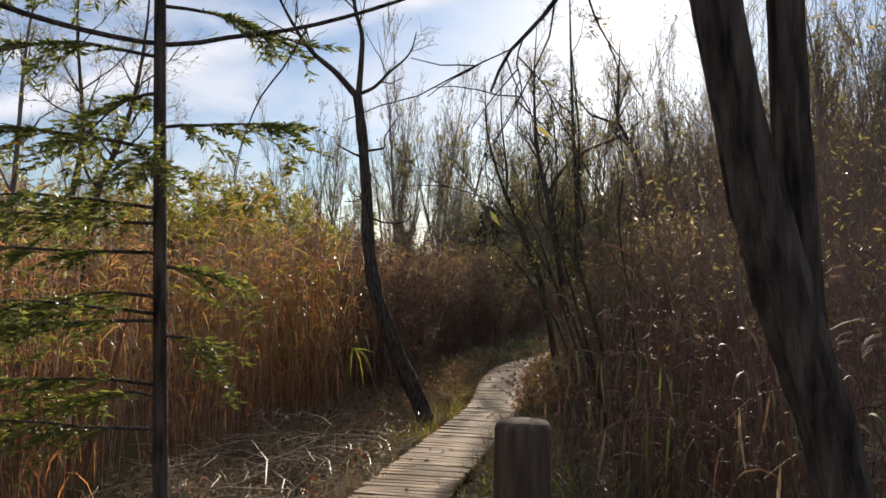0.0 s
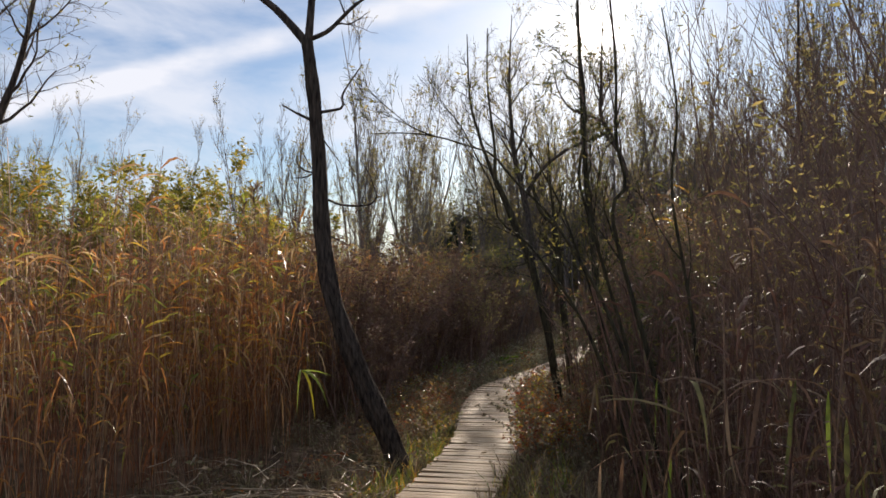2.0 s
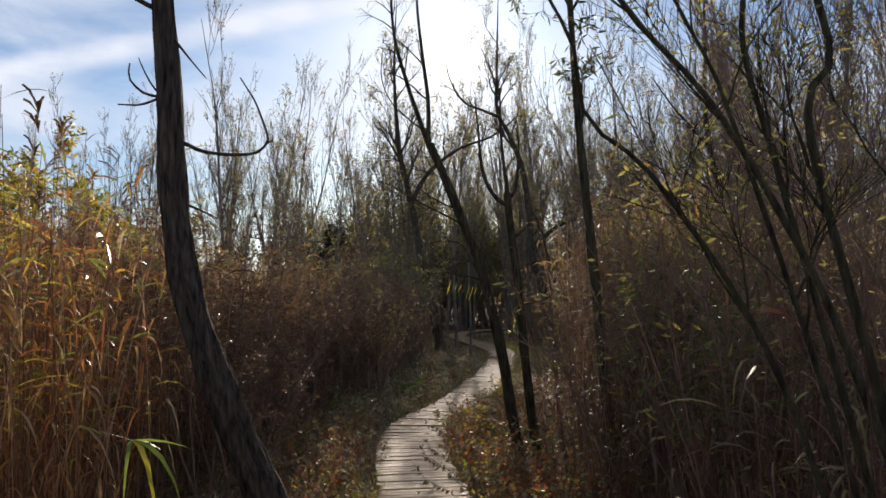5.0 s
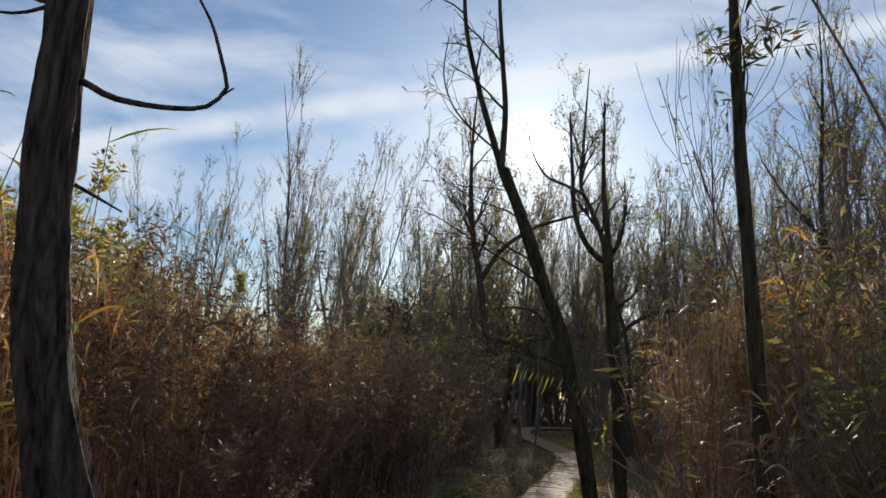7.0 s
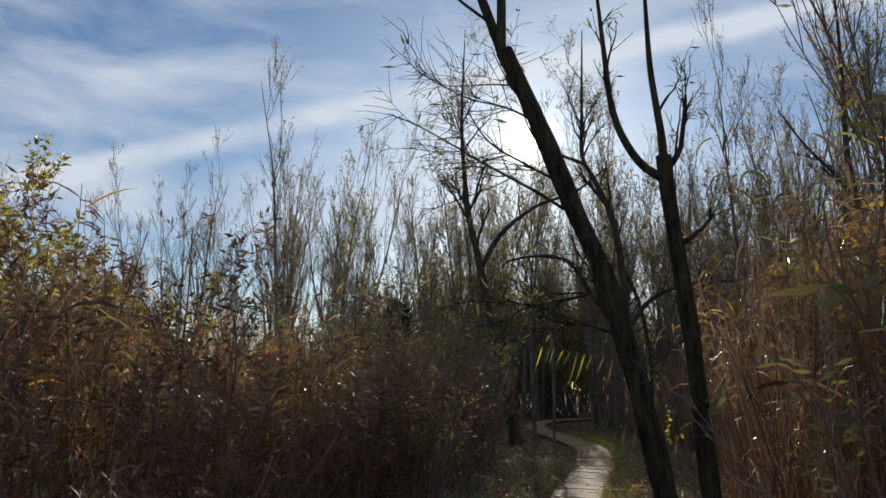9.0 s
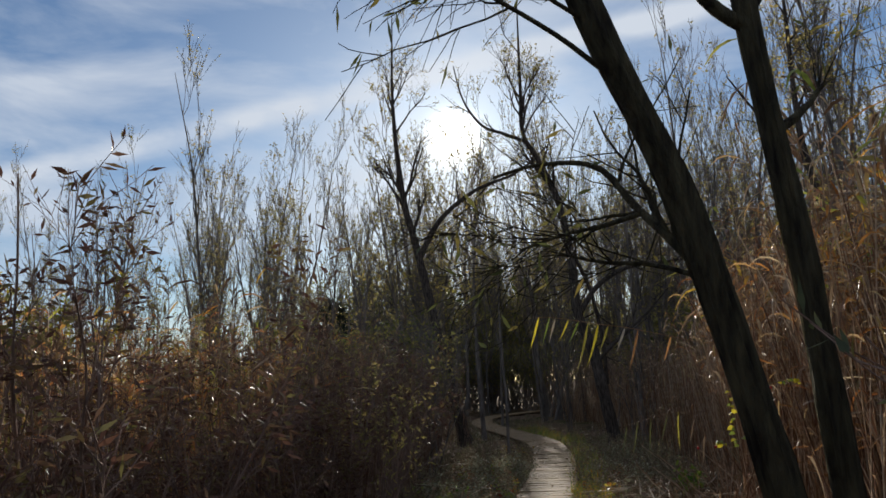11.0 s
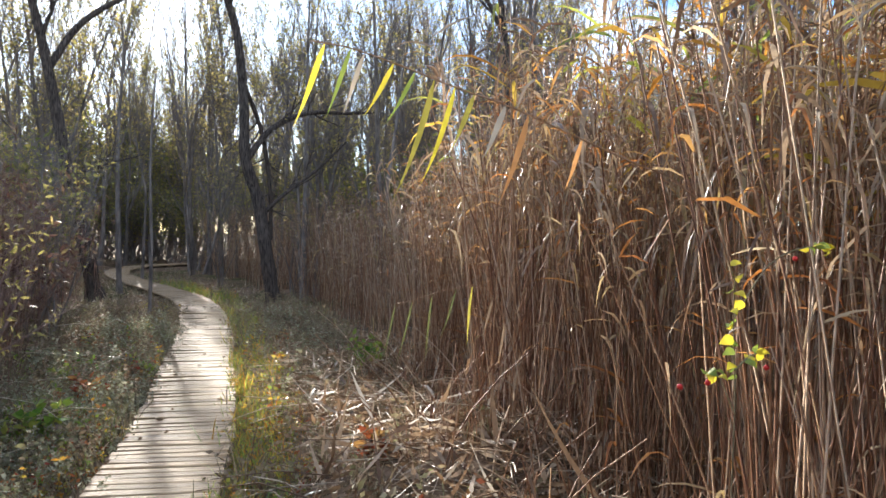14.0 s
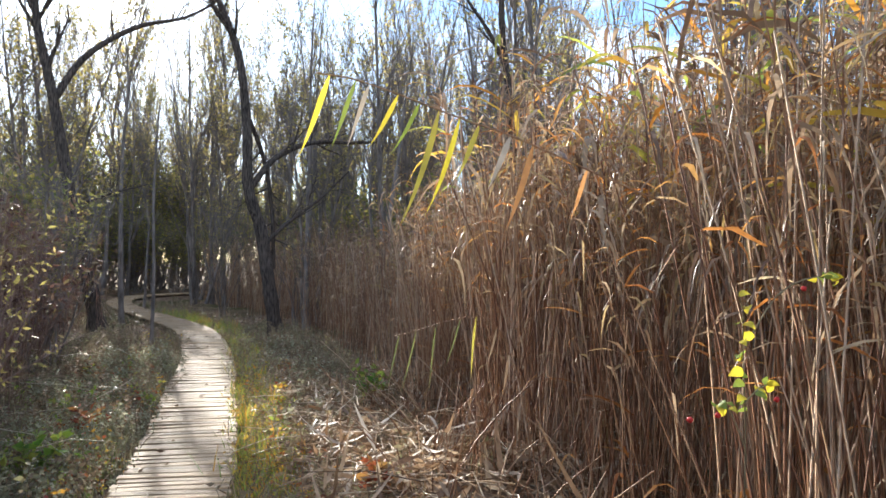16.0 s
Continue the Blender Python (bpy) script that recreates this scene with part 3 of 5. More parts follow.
for k, (x, y, h, n, ln) in enumerate([(2.75, 9.1, 3.6, 7, 0.0), (3.0, 7.8, 4.0, 7, -0.05), (3.2, 10.6, 4.2, 8, -0.05), (2.9, 5.8, 3.7, 7, 0.0), (4.4, 9.4, 4.8, 8, 0), (4.0, 6.6, 4.6, 8, 0), (5.2, 12.2, 4.8, 8, 0), (6.5, 14.5, 5.0, 8, 0), (2.45, 6.7, 2.8, 6, 0.05), (2.1, 5.0, 2.9, 6, 0.0), (2.6, 8.0, 2.9, 6, 0.05), (2.4, 3.4, 3.0, 7, 0), (5.4, 16.6, 3.2, 7, 0)]):
    shrub("bare_shrub", "tall reddish willow shrub with sparse brown leaves beside the boardwalk", 140 + k, (x, y), h, n, 0.26, M_wood_leaf, 1.4, M_bark_red, (0.052, 0.014), (ln, 0), "reddish shrubs", (8, 7), 0.5, 0.015)
for k, (x, y, h) in enumerate([(2.7, 24.0, 3.2), (1.2, 23.0, 2.8), (3.9, 29.5, 3.6), (2.0, 28, 3.6), (9.0, 29, 3.4), (8.6, 33, 3.4), (12.5, 27, 3.8), (10.5, 22, 3.6), (8.2, 19.5, 3.4)]):
    shrub("marsh_shrub", "grey twiggy marsh shrub with thin pale leaves", 160 + k, (x, y), h, 8, 0.26, M_olive, 1.1, M_bark_far, (0.07, 0.024), group="grey marsh shrubs")


for k, (x, y, h) in enumerate([(-1.6, 12.7, 2.5), (-0.95, 13.9, 2.8), (-0.55, 14.6, 2.9), (-0.5, 15.6, 2.2), (0.1, 17.2, 2.2), (-2.2, 14.6, 2.7), (-1.4, 16.8, 2.5), (-3.0, 12.9, 2.7), (-2.6, 17.5, 2.7), (0.8, 18.9, 2.2), (-0.95, 12.2, 1.9), (-0.75, 13.2, 1.8), (-0.45, 14.4, 1.8), (0.05, 15.8, 1.8), (0.85, 17.4, 1.8)]):
    shrub("leafy_shrub", "leafy shrub with brown and olive autumn leaves among the reeds", 210 + k, (x, y), h, 7, 0.24, M_brown, 4.5, M_bark_red, (0.055, 0.014) if h < 2.0 else (0.075, 0.019), group="leafy shrubs in the reeds")
for k, (x, y, h) in enumerate([(1.0, 17.5, 2.5), (1.25, 18.7, 2.3)]):
    shrub("leafy_shrub", "thin shrub with pale olive leaves beside the boardwalk bend", 270 + k, (x, y), h, 6, 0.18, M_wood_leaf, 2.2, M_bark_red, (0.06, 0.018), group="pale-leaved shrubs")
for k, (x, y, h) in enumerate([(2.3, 10.1, 2.3), (2.6, 10.7, 2.9), (3.1, 11.3, 3.0), (1.95, 9.5, 2.4), (2.2, 9.9, 2.6), (2.4, 10.1, 2.6), (2.1, 9.2, 2.4)]):
    shrub("leafy_shrub", "leafy shrub with narrow dark green leaves over the reeds", 230 + k, (x, y), h, 7, 0.26, M_lance, 2.6, M_bark_red, (0.075, 0.016), group="narrow-leaved shrubs")


def thicket():
    """Undergrowth that closes the far side: one dense twiggy shrub, copied."""
    src = shrub("thicket_shrub", "dense grey-brown twiggy undergrowth shrub below the wood", 180, (8.6, 48.5), 3.2, 9, 0.4, M_olive, 2.6, M_bark_far, (0.13, 0.06), group="undergrowth shrubs", counts=(7, 6), twig=0.6, coarse=True)
    rng = np.random.default_rng(181)
    spots = []
    for x in np.arange(-36, 44, 2.2):
        spots.append((x + rng.normal(0, 0.5), 49.5 + rng.normal(0, 1.2), 0.8 + 0.5 * rng.random()))
    for y in np.arange(21, 48, 2.2):
        spots.append((line_x(y) + 4.8 + rng.normal(0, 0.8) + 0.1 * (y - 21), y, 0.9 + 0.4 * rng.random()))
        spots.append((line_x(y) + 8.8 + rng.normal(0, 1.5), y + 1, 0.9 + 0.4 * rng.random()))
        if y > 27:
            spots.append((line_x(y) - 3.6 + rng.normal(0, 0.6), y, 0.7 + 0.3 * rng.random()))
    spots += [(6.6, 47.8, 1.0), (7.4, 48.6, 1.2), (8.4, 47.2, 1.1), (9.2, 48.2, 1.25), (10.2, 47.0, 1.1), (9.6, 46.0, 0.9), (7.8, 50.5, 1.5), (9.0, 51.0, 1.6), (6.2, 50.0, 1.4), (10.6, 50.5, 1.5), (5.4, 53.5, 2.2), (7.0, 54.5, 2.5), (8.6, 53.8, 2.3), (10.0, 55, 2.5), (11.6, 54, 2.2), (11.6, 50.2, 1.5), (12.6, 51.5, 1.8), (13.6, 53, 1.9), (15.0, 55.5, 2.0)]
    for x in np.arange(0, 26, 1.5):  # behind the far bend
        spots.append((x + rng.normal(0, 0.4), 57 + rng.normal(0, 1.5), 1.5 + 0.5 * rng.random()))
    for x in np.arange(4, 13, 1.3):
        spots.append((x + rng.normal(0, 0.3), 47.6 + 0.25 * x * 0.5 + rng.normal(0, 0.5), 1.0 + 0.35 * rng.random()))
    place_copies(src, spots, 182)


thicket()


# ---- trees along the walk ----
def gz(x, y):
    return float(ground_z(x, y))


make_tree("leaning_tree", "dark slender leaning tree with furrowed bark beside the boardwalk", 11,
          [(np.array([(-0.20, 9.62, -0.15), (-0.32, 9.62, 0.2), (-0.51, 9.63, 0.6), (-0.84, 9.70, 1.42), (-0.985, 9.80, 2.05), (-1.04, 9.86, 2.85), (-1.09, 9.86, 3.5), (-1.17, 9.86, 4.15)]), 0.098, 0.052)],
          (0, 9, 6), (0.5, 0.62, 0.30), 0.75, (0.2, 0.1, -0.1), M_bark, M_olive, 0.15, (0.05, 0.012), trunk_sides=34, rough=0.22,
          limbs=[(np.array([(-1.17, 9.86, 4.08), (-1.45, 9.9, 4.40), (-1.75, 9.9, 4.66), (-2.0, 9.85, 5.02), (-2.3, 9.8, 5.6)]), 0.045, 0.010),
                 (np.array([(-1.15, 9.86, 4.08), (-1.12, 9.9, 4.6), (-1.12, 9.9, 4.9), (-1.22, 9.9, 5.35), (-1.2, 9.9, 6.2)]), 0.042, 0.010),
                 (np.array([(-1.12, 9.86, 4.12), (-0.95, 9.85, 4.2), (-0.75, 9.8, 4.38), (-0.5, 9.8, 4.62), (-0.4, 9.8, 4.95)]), 0.026, 0.006),
                 (np.array([(-1.13, 9.86, 3.32), (-1.25, 9.82, 3.37), (-1.43, 9.8, 3.47)]), 0.016, 0.007, "bare"),
                 (np.array([(-1.1, 9.86, 3.38), (-0.95, 9.8, 3.39), (-0.80, 9.75, 3.42), (-0.80, 9.75, 3.55), (-0.6, 9.7, 3.84)]), 0.018, 0.005, "bare"),
                 (np.array([(-1.1, 9.86, 3.26), (-0.95, 9.8, 3.05), (-0.80, 9.7, 2.85)]), 0.010, 0.003, "bare"),
                 (np.array([(-1.02, 9.85, 2.555), (-0.932, 9.85, 2.521), (-0.857, 9.85, 2.487), (-0.757, 9.85, 2.473), (-0.646, 9.85, 2.471), (-0.545, 9.85, 2.486), (-0.491, 9.85, 2.536), (-0.479, 9.85, 2.573), (-0.509, 9.85, 2.667), (-0.553, 9.85, 2.786), (-0.610, 9.85, 2.880), (-0.660, 9.85, 2.962)]), 0.013, 0.004, "bare"),
                 (np.array([(-0.491, 9.85, 2.536), (-0.460, 9.85, 2.554), (-0.449, 9.85, 2.598)]), 0.005, 0.003, "bare"),
                 (np.array([(-1.03, 9.85, 2.82), (-1.081, 9.85, 2.797), (-1.138, 9.85, 2.764), (-1.202, 9.85, 2.744), (-1.267, 9.85, 2.742), (-1.321, 9.85, 2.744)]), 0.010, 0.004, "bare"),
                 (np.array([(-1.081, 9.85, 2.797), (-1.163, 9.85, 2.808), (-1.232, 9.85, 2.863), (-1.258, 9.85, 2.921), (-1.245, 9.85, 3.031)]), 0.009, 0.004, "bare"),
                 (np.array([(-1.082, 9.85, 2.801), (-1.135, 9.85, 2.870), (-1.172, 9.85, 2.939), (-1.212, 9.85, 3.033)]), 0.007, 0.003, "bare"),
                 (np.array([(-0.99, 9.83, 2.20), (-0.891, 9.85, 2.157), (-0.836, 9.85, 2.131), (-0.780, 9.85, 2.104), (-0.724, 9.85, 2.076)]), 0.009, 0.003, "bare")])

make_tree("leaning_willow", "dark leaning willow trunk with thin late leaves beside the boardwalk", 12,
          [(np.array([(1.78, 12.1, -0.1), (1.66, 12.05, 0.5), (1.55, 12.0, 1.12), (1.45, 12.0, 1.56), (1.34, 12.0, 1.98), (1.18, 12.0, 2.36), (1.04, 12.0, 2.72), (0.9, 12.0, 3.02)]), 0.048, 0.033)],
          (1.0, 10, 5), (0.6, 0.40, 0.20), 0.7, (0.25, 0.05, -0.25), M_bark_moss, M_lance, 0.5, (0.055, 0.010), start=0.78, trunk_sides=28, rough=0.2, radius_min=0.0016,
          limbs=[(np.array([(0.9, 12.0, 3.0), (0.80, 12.0, 3.28), (0.71, 12.0, 3.55), (0.59, 12.0, 4.05), (0.55, 11.95, 4.9)]), 0.024, 0.006),
                 (np.array([(0.9, 12.0, 3.0), (0.90, 12.0, 3.4), (0.86, 12.0, 3.76), (0.81, 12.0, 4.3), (0.82, 12.0, 5.0)]), 0.022, 0.006),
                 (np.array([(0.86, 12.0, 3.12), (0.70, 12.0, 3.24), (0.56, 12.0, 3.38), (0.48, 12.0, 3.60), (0.50, 12.0, 3.9)]), 0.008, 0.003),
                 (np.array([(1.42, 12.0, 1.72), (1.36, 12.08, 1.86), (1.31, 12.18, 1.98), (1.25, 12.28, 2.12), (1.12, 12.40, 2.16), (0.98, 12.5, 2.14)]), 0.017, 0.004),
                 (np.array([(1.32, 12.16, 1.96), (1.24, 12.22, 1.94), (1.12, 12.26, 1.92), (0.96, 12.3, 1.87)]), 0.008, 0.003),
                 (np.array([(1.40, 12.02, 1.76), (1.30, 12.10, 1.81), (1.18, 12.16, 1.83), (1.02, 12.2, 1.88)]), 0.008, 0.003),
                 (np.array([(1.16, 12.0, 2.30), (1.02, 11.94, 2.36), (0.8, 11.9, 2.46), (0.55, 11.9, 2.60), (0.4, 11.9, 2.66)]), 0.008, 0.002),
                 (np.array([(1.14, 12.0, 2.42), (0.98, 11.95, 2.48), (0.82, 11.95, 2.58), (0.70, 11.95, 2.78)]), 0.007, 0.002),
                 (np.array([(1.05, 12.0, 2.68), (0.92, 12.0, 2.74), (0.74, 12.0, 2.78), (0.55, 12.0, 2.88)]), 0.006, 0.002)])
make_tree("forked_willow", "dark upright willow trunk forking above the reeds", 13,
          [(np.array([(1.95, 12.2, -0.1), (1.86, 12.15, 0.6), (1.79, 12.12, 1.22), (1.74, 12.1, 1.78), (1.69, 12.1, 2.22), (1.66, 12.1, 2.50), (1.655, 12.1, 2.62)]), 0.042, 0.030)],
          (0.3, 5, 4), (0.4, 0.30, 0.15), 0.6, (0.3, 0.15, 0.0), M_bark_moss, M_lance, 0.6, (0.055, 0.010), start=0.8, trunk_sides=28, rough=0.2, radius_min=0.0016,
          limbs=[(np.array([(1.66, 12.1, 2.47), (1.60, 12.1, 2.50), (1.53, 12.1, 2.56), (1.46, 12.1, 2.68), (1.42, 12.1, 2.82), (1.40, 12.1, 3.02), (1.36, 12.1, 3.5)]), 0.023, 0.006),
                 (np.array([(1.66, 12.1, 2.47), (1.65, 12.1, 2.68), (1.63, 12.1, 2.84), (1.61, 12.1, 3.06), (1.60, 12.1, 3.6)]), 0.023, 0.006),
                 (np.array([(1.66, 12.1, 2.50), (1.73, 12.1, 2.60), (1.75, 12.1, 2.68), (1.78, 12.1, 2.90)]), 0.016, 0.007)])
# many-stemmed willow arching over the edge of the boardwalk
make_tree("arching_willow", "many-stemmed bare willow arching out over the boardwalk edge", 22,
          [(np.array([(1.55, 7.15, 0.0), (1.36, 7.1, 0.8), (1.14, 7.1, 1.43), (0.99, 7.1, 1.75), (0.74, 7.1, 2.14), (0.53, 7.1, 2.35), (0.39, 7.1, 2.52), (0.26, 7.1, 2.57), (0.02, 7.1, 2.64), (-0.21, 7.1, 2.66), (-0.41, 7.1, 2.65)]), 0.019, 0.003),
           (np.array([(1.50, 7.2, 0.0), (1.20, 7.2, 1.1), (0.86, 7.2, 2.13), (0.74, 7.2, 2.38), (0.60, 7.2, 2.62), (0.43, 7.2, 2.78), (0.25, 7.2, 2.92)]), 0.016, 0.003),
           (np.array([(1.45, 7.25, 0.0), (1.05, 7.25, 1.3), (0.66, 7.25, 1.93), (0.44, 7.25, 2.12), (0.40, 7.25, 2.33), (0.30, 7.25, 2.52), (0.19, 7.25, 2.74), (0.05, 7.25, 2.9)]), 0.016, 0.003),
           (np.array([(1.62, 7.3, 0.0), (1.30, 7.3, 1.2), (1.06, 7.3, 2.05), (0.97, 7.3, 2.42), (1.02, 7.3, 2.8), (0.95, 7.3, 3.6)]), 0.017, 0.005),
           (np.array([(1.75, 7.3, 0.0), (1.40, 7.3, 1.3), (1.19, 7.3, 2.14), (1.28, 7.3, 2.36), (1.22, 7.3, 2.66), (1.22, 7.3, 3.2), (1.15, 7.3, 4.0)]), 0.022, 0.006),
           (np.array([(1.85, 7.4, 0.0), (1.75, 7.4, 1.4), (1.62, 7.4, 2.3), (1.66, 7.4, 2.9), (1.55, 7.4, 3.7)]), 0.018, 0.005)],
          (7, 6, 5), (0.55, 0.34, 0.18), 0.55, (0.5, 0.25, 0.05), M_bark_moss, M_olive, 0.6, (0.045, 0.010), start=0.45, trunk_sides=8, wander=0.12, radius_min=0.0014,
          limbs=[(np.array([(0.02, 7.1, 2.64), (-0.11, 7.1, 2.69), (-0.23, 7.1, 2.78), (-0.35, 7.1, 2.89)]), 0.005, 0.002)])
make_tree("leafy_tree", "slim mossy tree with narrow green leaves over the reeds", 14,
          [(np.array([(1.95, 10.5, -0.1), (1.88, 10.5, 1.0), (1.80, 10.5, 2.0), (1.72, 10.5, 3.0), (1.66, 10.5, 4.4), (1.62, 10.5, 6.2)]), 0.050, 0.006)],
          (9, 6, 4), (0.72, 0.38, 0.17), 0.95, (0.15, 0.0, -0.1), M_bark_moss, M_lance, 2.8, (0.08, 0.017), start=0.42, wander=0.2)
# pair of trunks at the start
make_tree("twin_trunk_tree", "brown leaning twin-trunk tree close beside the boardwalk", 15,
          [(np.array([(0.92, 1.5, -0.1), (0.86, 1.48, 0.7), (0.74, 1.45, 1.45), (0.60, 1.45, 1.95), (0.49, 1.45, 2.48), (0.38, 1.45, 3.2)]), 0.066, 0.036),
           (np.array([(0.78, 1.5, 1.3), (0.70, 1.5, 1.75), (0.67, 1.5, 2.1), (0.65, 1.5, 2.5), (0.62, 1.5, 3.4)]), 0.036, 0.028)],
          (0, 4, 3), (0.8, 0.5, 0.3), 0.8, (0.2, 0.0, -0.1), M_bark, M_olive, 0.3, (0.06, 0.015), start=0.9, trunk_sides=28, rough=0.2,
          limbs=[(np.array([(0.42, 1.46, 2.9), (0.32, 1.6, 2.62), (0.2, 1.65, 2.45), (0.12, 1.65, 2.36), (0.07, 1.65, 2.24)]), 0.010, 0.003)])
# bare tree over the marsh
make_tree("bare_tree", "crooked bare tree with curving limbs standing in the reeds", 16,
          [(np.array([(-5.25, 11.0, -0.1), (-5.15, 11.0, 1.5), (-4.98, 11.0, 2.9), (-4.68, 11.0, 3.65), (-4.45, 11.0, 4.4), (-4.3, 11.0, 5.4), (-4.25, 11.0, 6.4)]), 0.085, 0.006),
           (np.array([(-5.15, 11.0, 1.2), (-5.35, 11.0, 2.6), (-5.2, 11.0, 3.8), (-5.3, 11.0, 5.4), (-5.2, 11.0, 6.6)]), 0.06, 0.006)],
          (12, 8, 5), (1.1, 0.6, 0.28), 0.85, (0.4, 0.3, 0.1), M_bark, M_olive, 0.7, (0.06, 0.02), start=0.45, wander=0.2)
make_tree("bare_tree", "tall bare tree far off over the reeds", 17,
          [(bent((-8.5, 15.0, -0.1), (0.05, 0, 1), 7.5, 8, np.random.default_rng(3), 0.1, 0.06), 0.09, 0.015)], (13, 7, 4), (1.5, 0.7, 0.3), 0.7, (0.5, 0.4, 0.2), M_bark_far, M_olive, 0.6, (0.07, 0.02), start=0.3)
# trees at the bend
make_tree("forked_tree", "dark forked tree with a low side limb behind the bend", 18,
          [(np.array([(7.45, 26.9, -0.1), (7.3, 26.95, 0.9), (7.13, 27.0, 2.0), (6.84, 27.0, 2.9), (6.80, 27.0, 4.0), (6.62, 27.0, 5.4), (6.2, 27.0, 6.45), (5.88, 27.0, 7.1), (5.9, 27.0, 8.3), (5.98, 27.0, 10.6)]), 0.15, 0.012)],
          (13, 8, 5), (1.5, 0.8, 0.4), 0.7, (0.5, 0.4, 0.2), M_bark, M_wood_leaf, 1.6, (0.08, 0.025), start=0.5,
          limbs=[(np.array([(6.87, 27.0, 2.85), (7.4, 27.0, 3.5), (8.2, 27.0, 3.9), (9.2, 27.0, 4.0), (10.0, 27.0, 4.1)]), 0.07, 0.02),
                 (np.array([(7.15, 27.0, 1.7), (7.7, 27.0, 2.2), (8.5, 27.0, 2.8), (9.1, 26.9, 3.4)]), 0.05, 0.015),
                 (np.array([(6.82, 27.0, 4.3), (7.25, 27.2, 3.5), (7.45, 27.2, 2.4), (7.5, 27.2, 1.2)]), 0.05, 0.04),
                 (np.array([(5.95, 27.0, 6.9), (5.4, 27.0, 7.1), (4.9, 27.0, 7.3), (4.5, 27.0, 7.9), (4.3, 27.0, 8.8)]), 0.05, 0.012)])
make_tree("forked_tree", "grey forked tree with a long rising limb in the wood", 19,
          [(np.array([(4.75, 30.0, -0.1), (4.5, 30.0, 1.2), (4.2, 30.0, 2.5), (3.95, 30.0, 3.9), (3.72, 30.0, 5.1), (3.45, 30.0, 6.4), (3.3, 30.0, 8.8), (3.4, 30.0, 11.5)]), 0.17, 0.012)],
          (15, 8, 5), (1.6, 0.8, 0.4), 0.75, (0.5, 0.4, 0.2), M_bark, M_wood_leaf, 1.8, (0.08, 0.025), start=0.42,
          limbs=[(np.array([(3.8, 30.0, 4.7), (4.4, 30.0, 5.7), (5.4, 30.0, 6.5), (6.6, 30.0, 7.0), (7.6, 30.0, 7.8)]), 0.08, 0.02),
                 (np.array([(4.2, 30.0, 2.5), (4.9, 30.0, 2.8), (5.8, 30.0, 3.1)]), 0.04, 0.012)])
make_tree("bare_tree", "dark straight tree trunk behind the tall reeds", 20,
          [(np.array([(11.4, 24.0, -0.1), (11.3, 24.0, 2.0), (11.1, 24.0, 4.6), (10.85, 24.0, 6.3), (10.9, 24.0, 9.5), (10.8, 24.0, 11.5)]), 0.13, 0.012)],
          (7, 6, 4), (1.6, 0.8, 0.4), 0.75, (0.4, 0.3, 0.2), M_bark, M_olive, 1.0, (0.08, 0.025), start=0.45,
          limbs=[(np.array([(10.95, 24.0, 5.4), (10.5, 24.0, 6.0), (9.9, 24.0, 6.6), (9.3, 24.0, 7.4)]), 0.05, 0.015)])
for k, (x, y, h, r) in enumerate([(4.62, 25.6, 4.2, 0.035), (7.2, 35.5, 4.6, 0.045), (9.3, 25.8, 6.5, 0.07), (8.9, 28.5, 7.5, 0.08), (5.6, 31.5, 7.0, 0.07), (9.9, 31.0, 8.5, 0.09)]):
    rg = np.random.default_rng(300 + k)
    make_tree("sapling", "thin dark sapling rising beside the boardwalk", 300 + k, [(bent((x, y, -0.15), (0.02, 0, 1), h, 7, rg, 0.1, 0.05), r, 0.012)],
              (7, 5, 3), (0.8, 0.4, 0.2), 0.6, (0.5, 0.3, 0.1), M_bark_far, M_olive, 1.0, (0.07, 0.02), group="thin saplings", start=0.45)


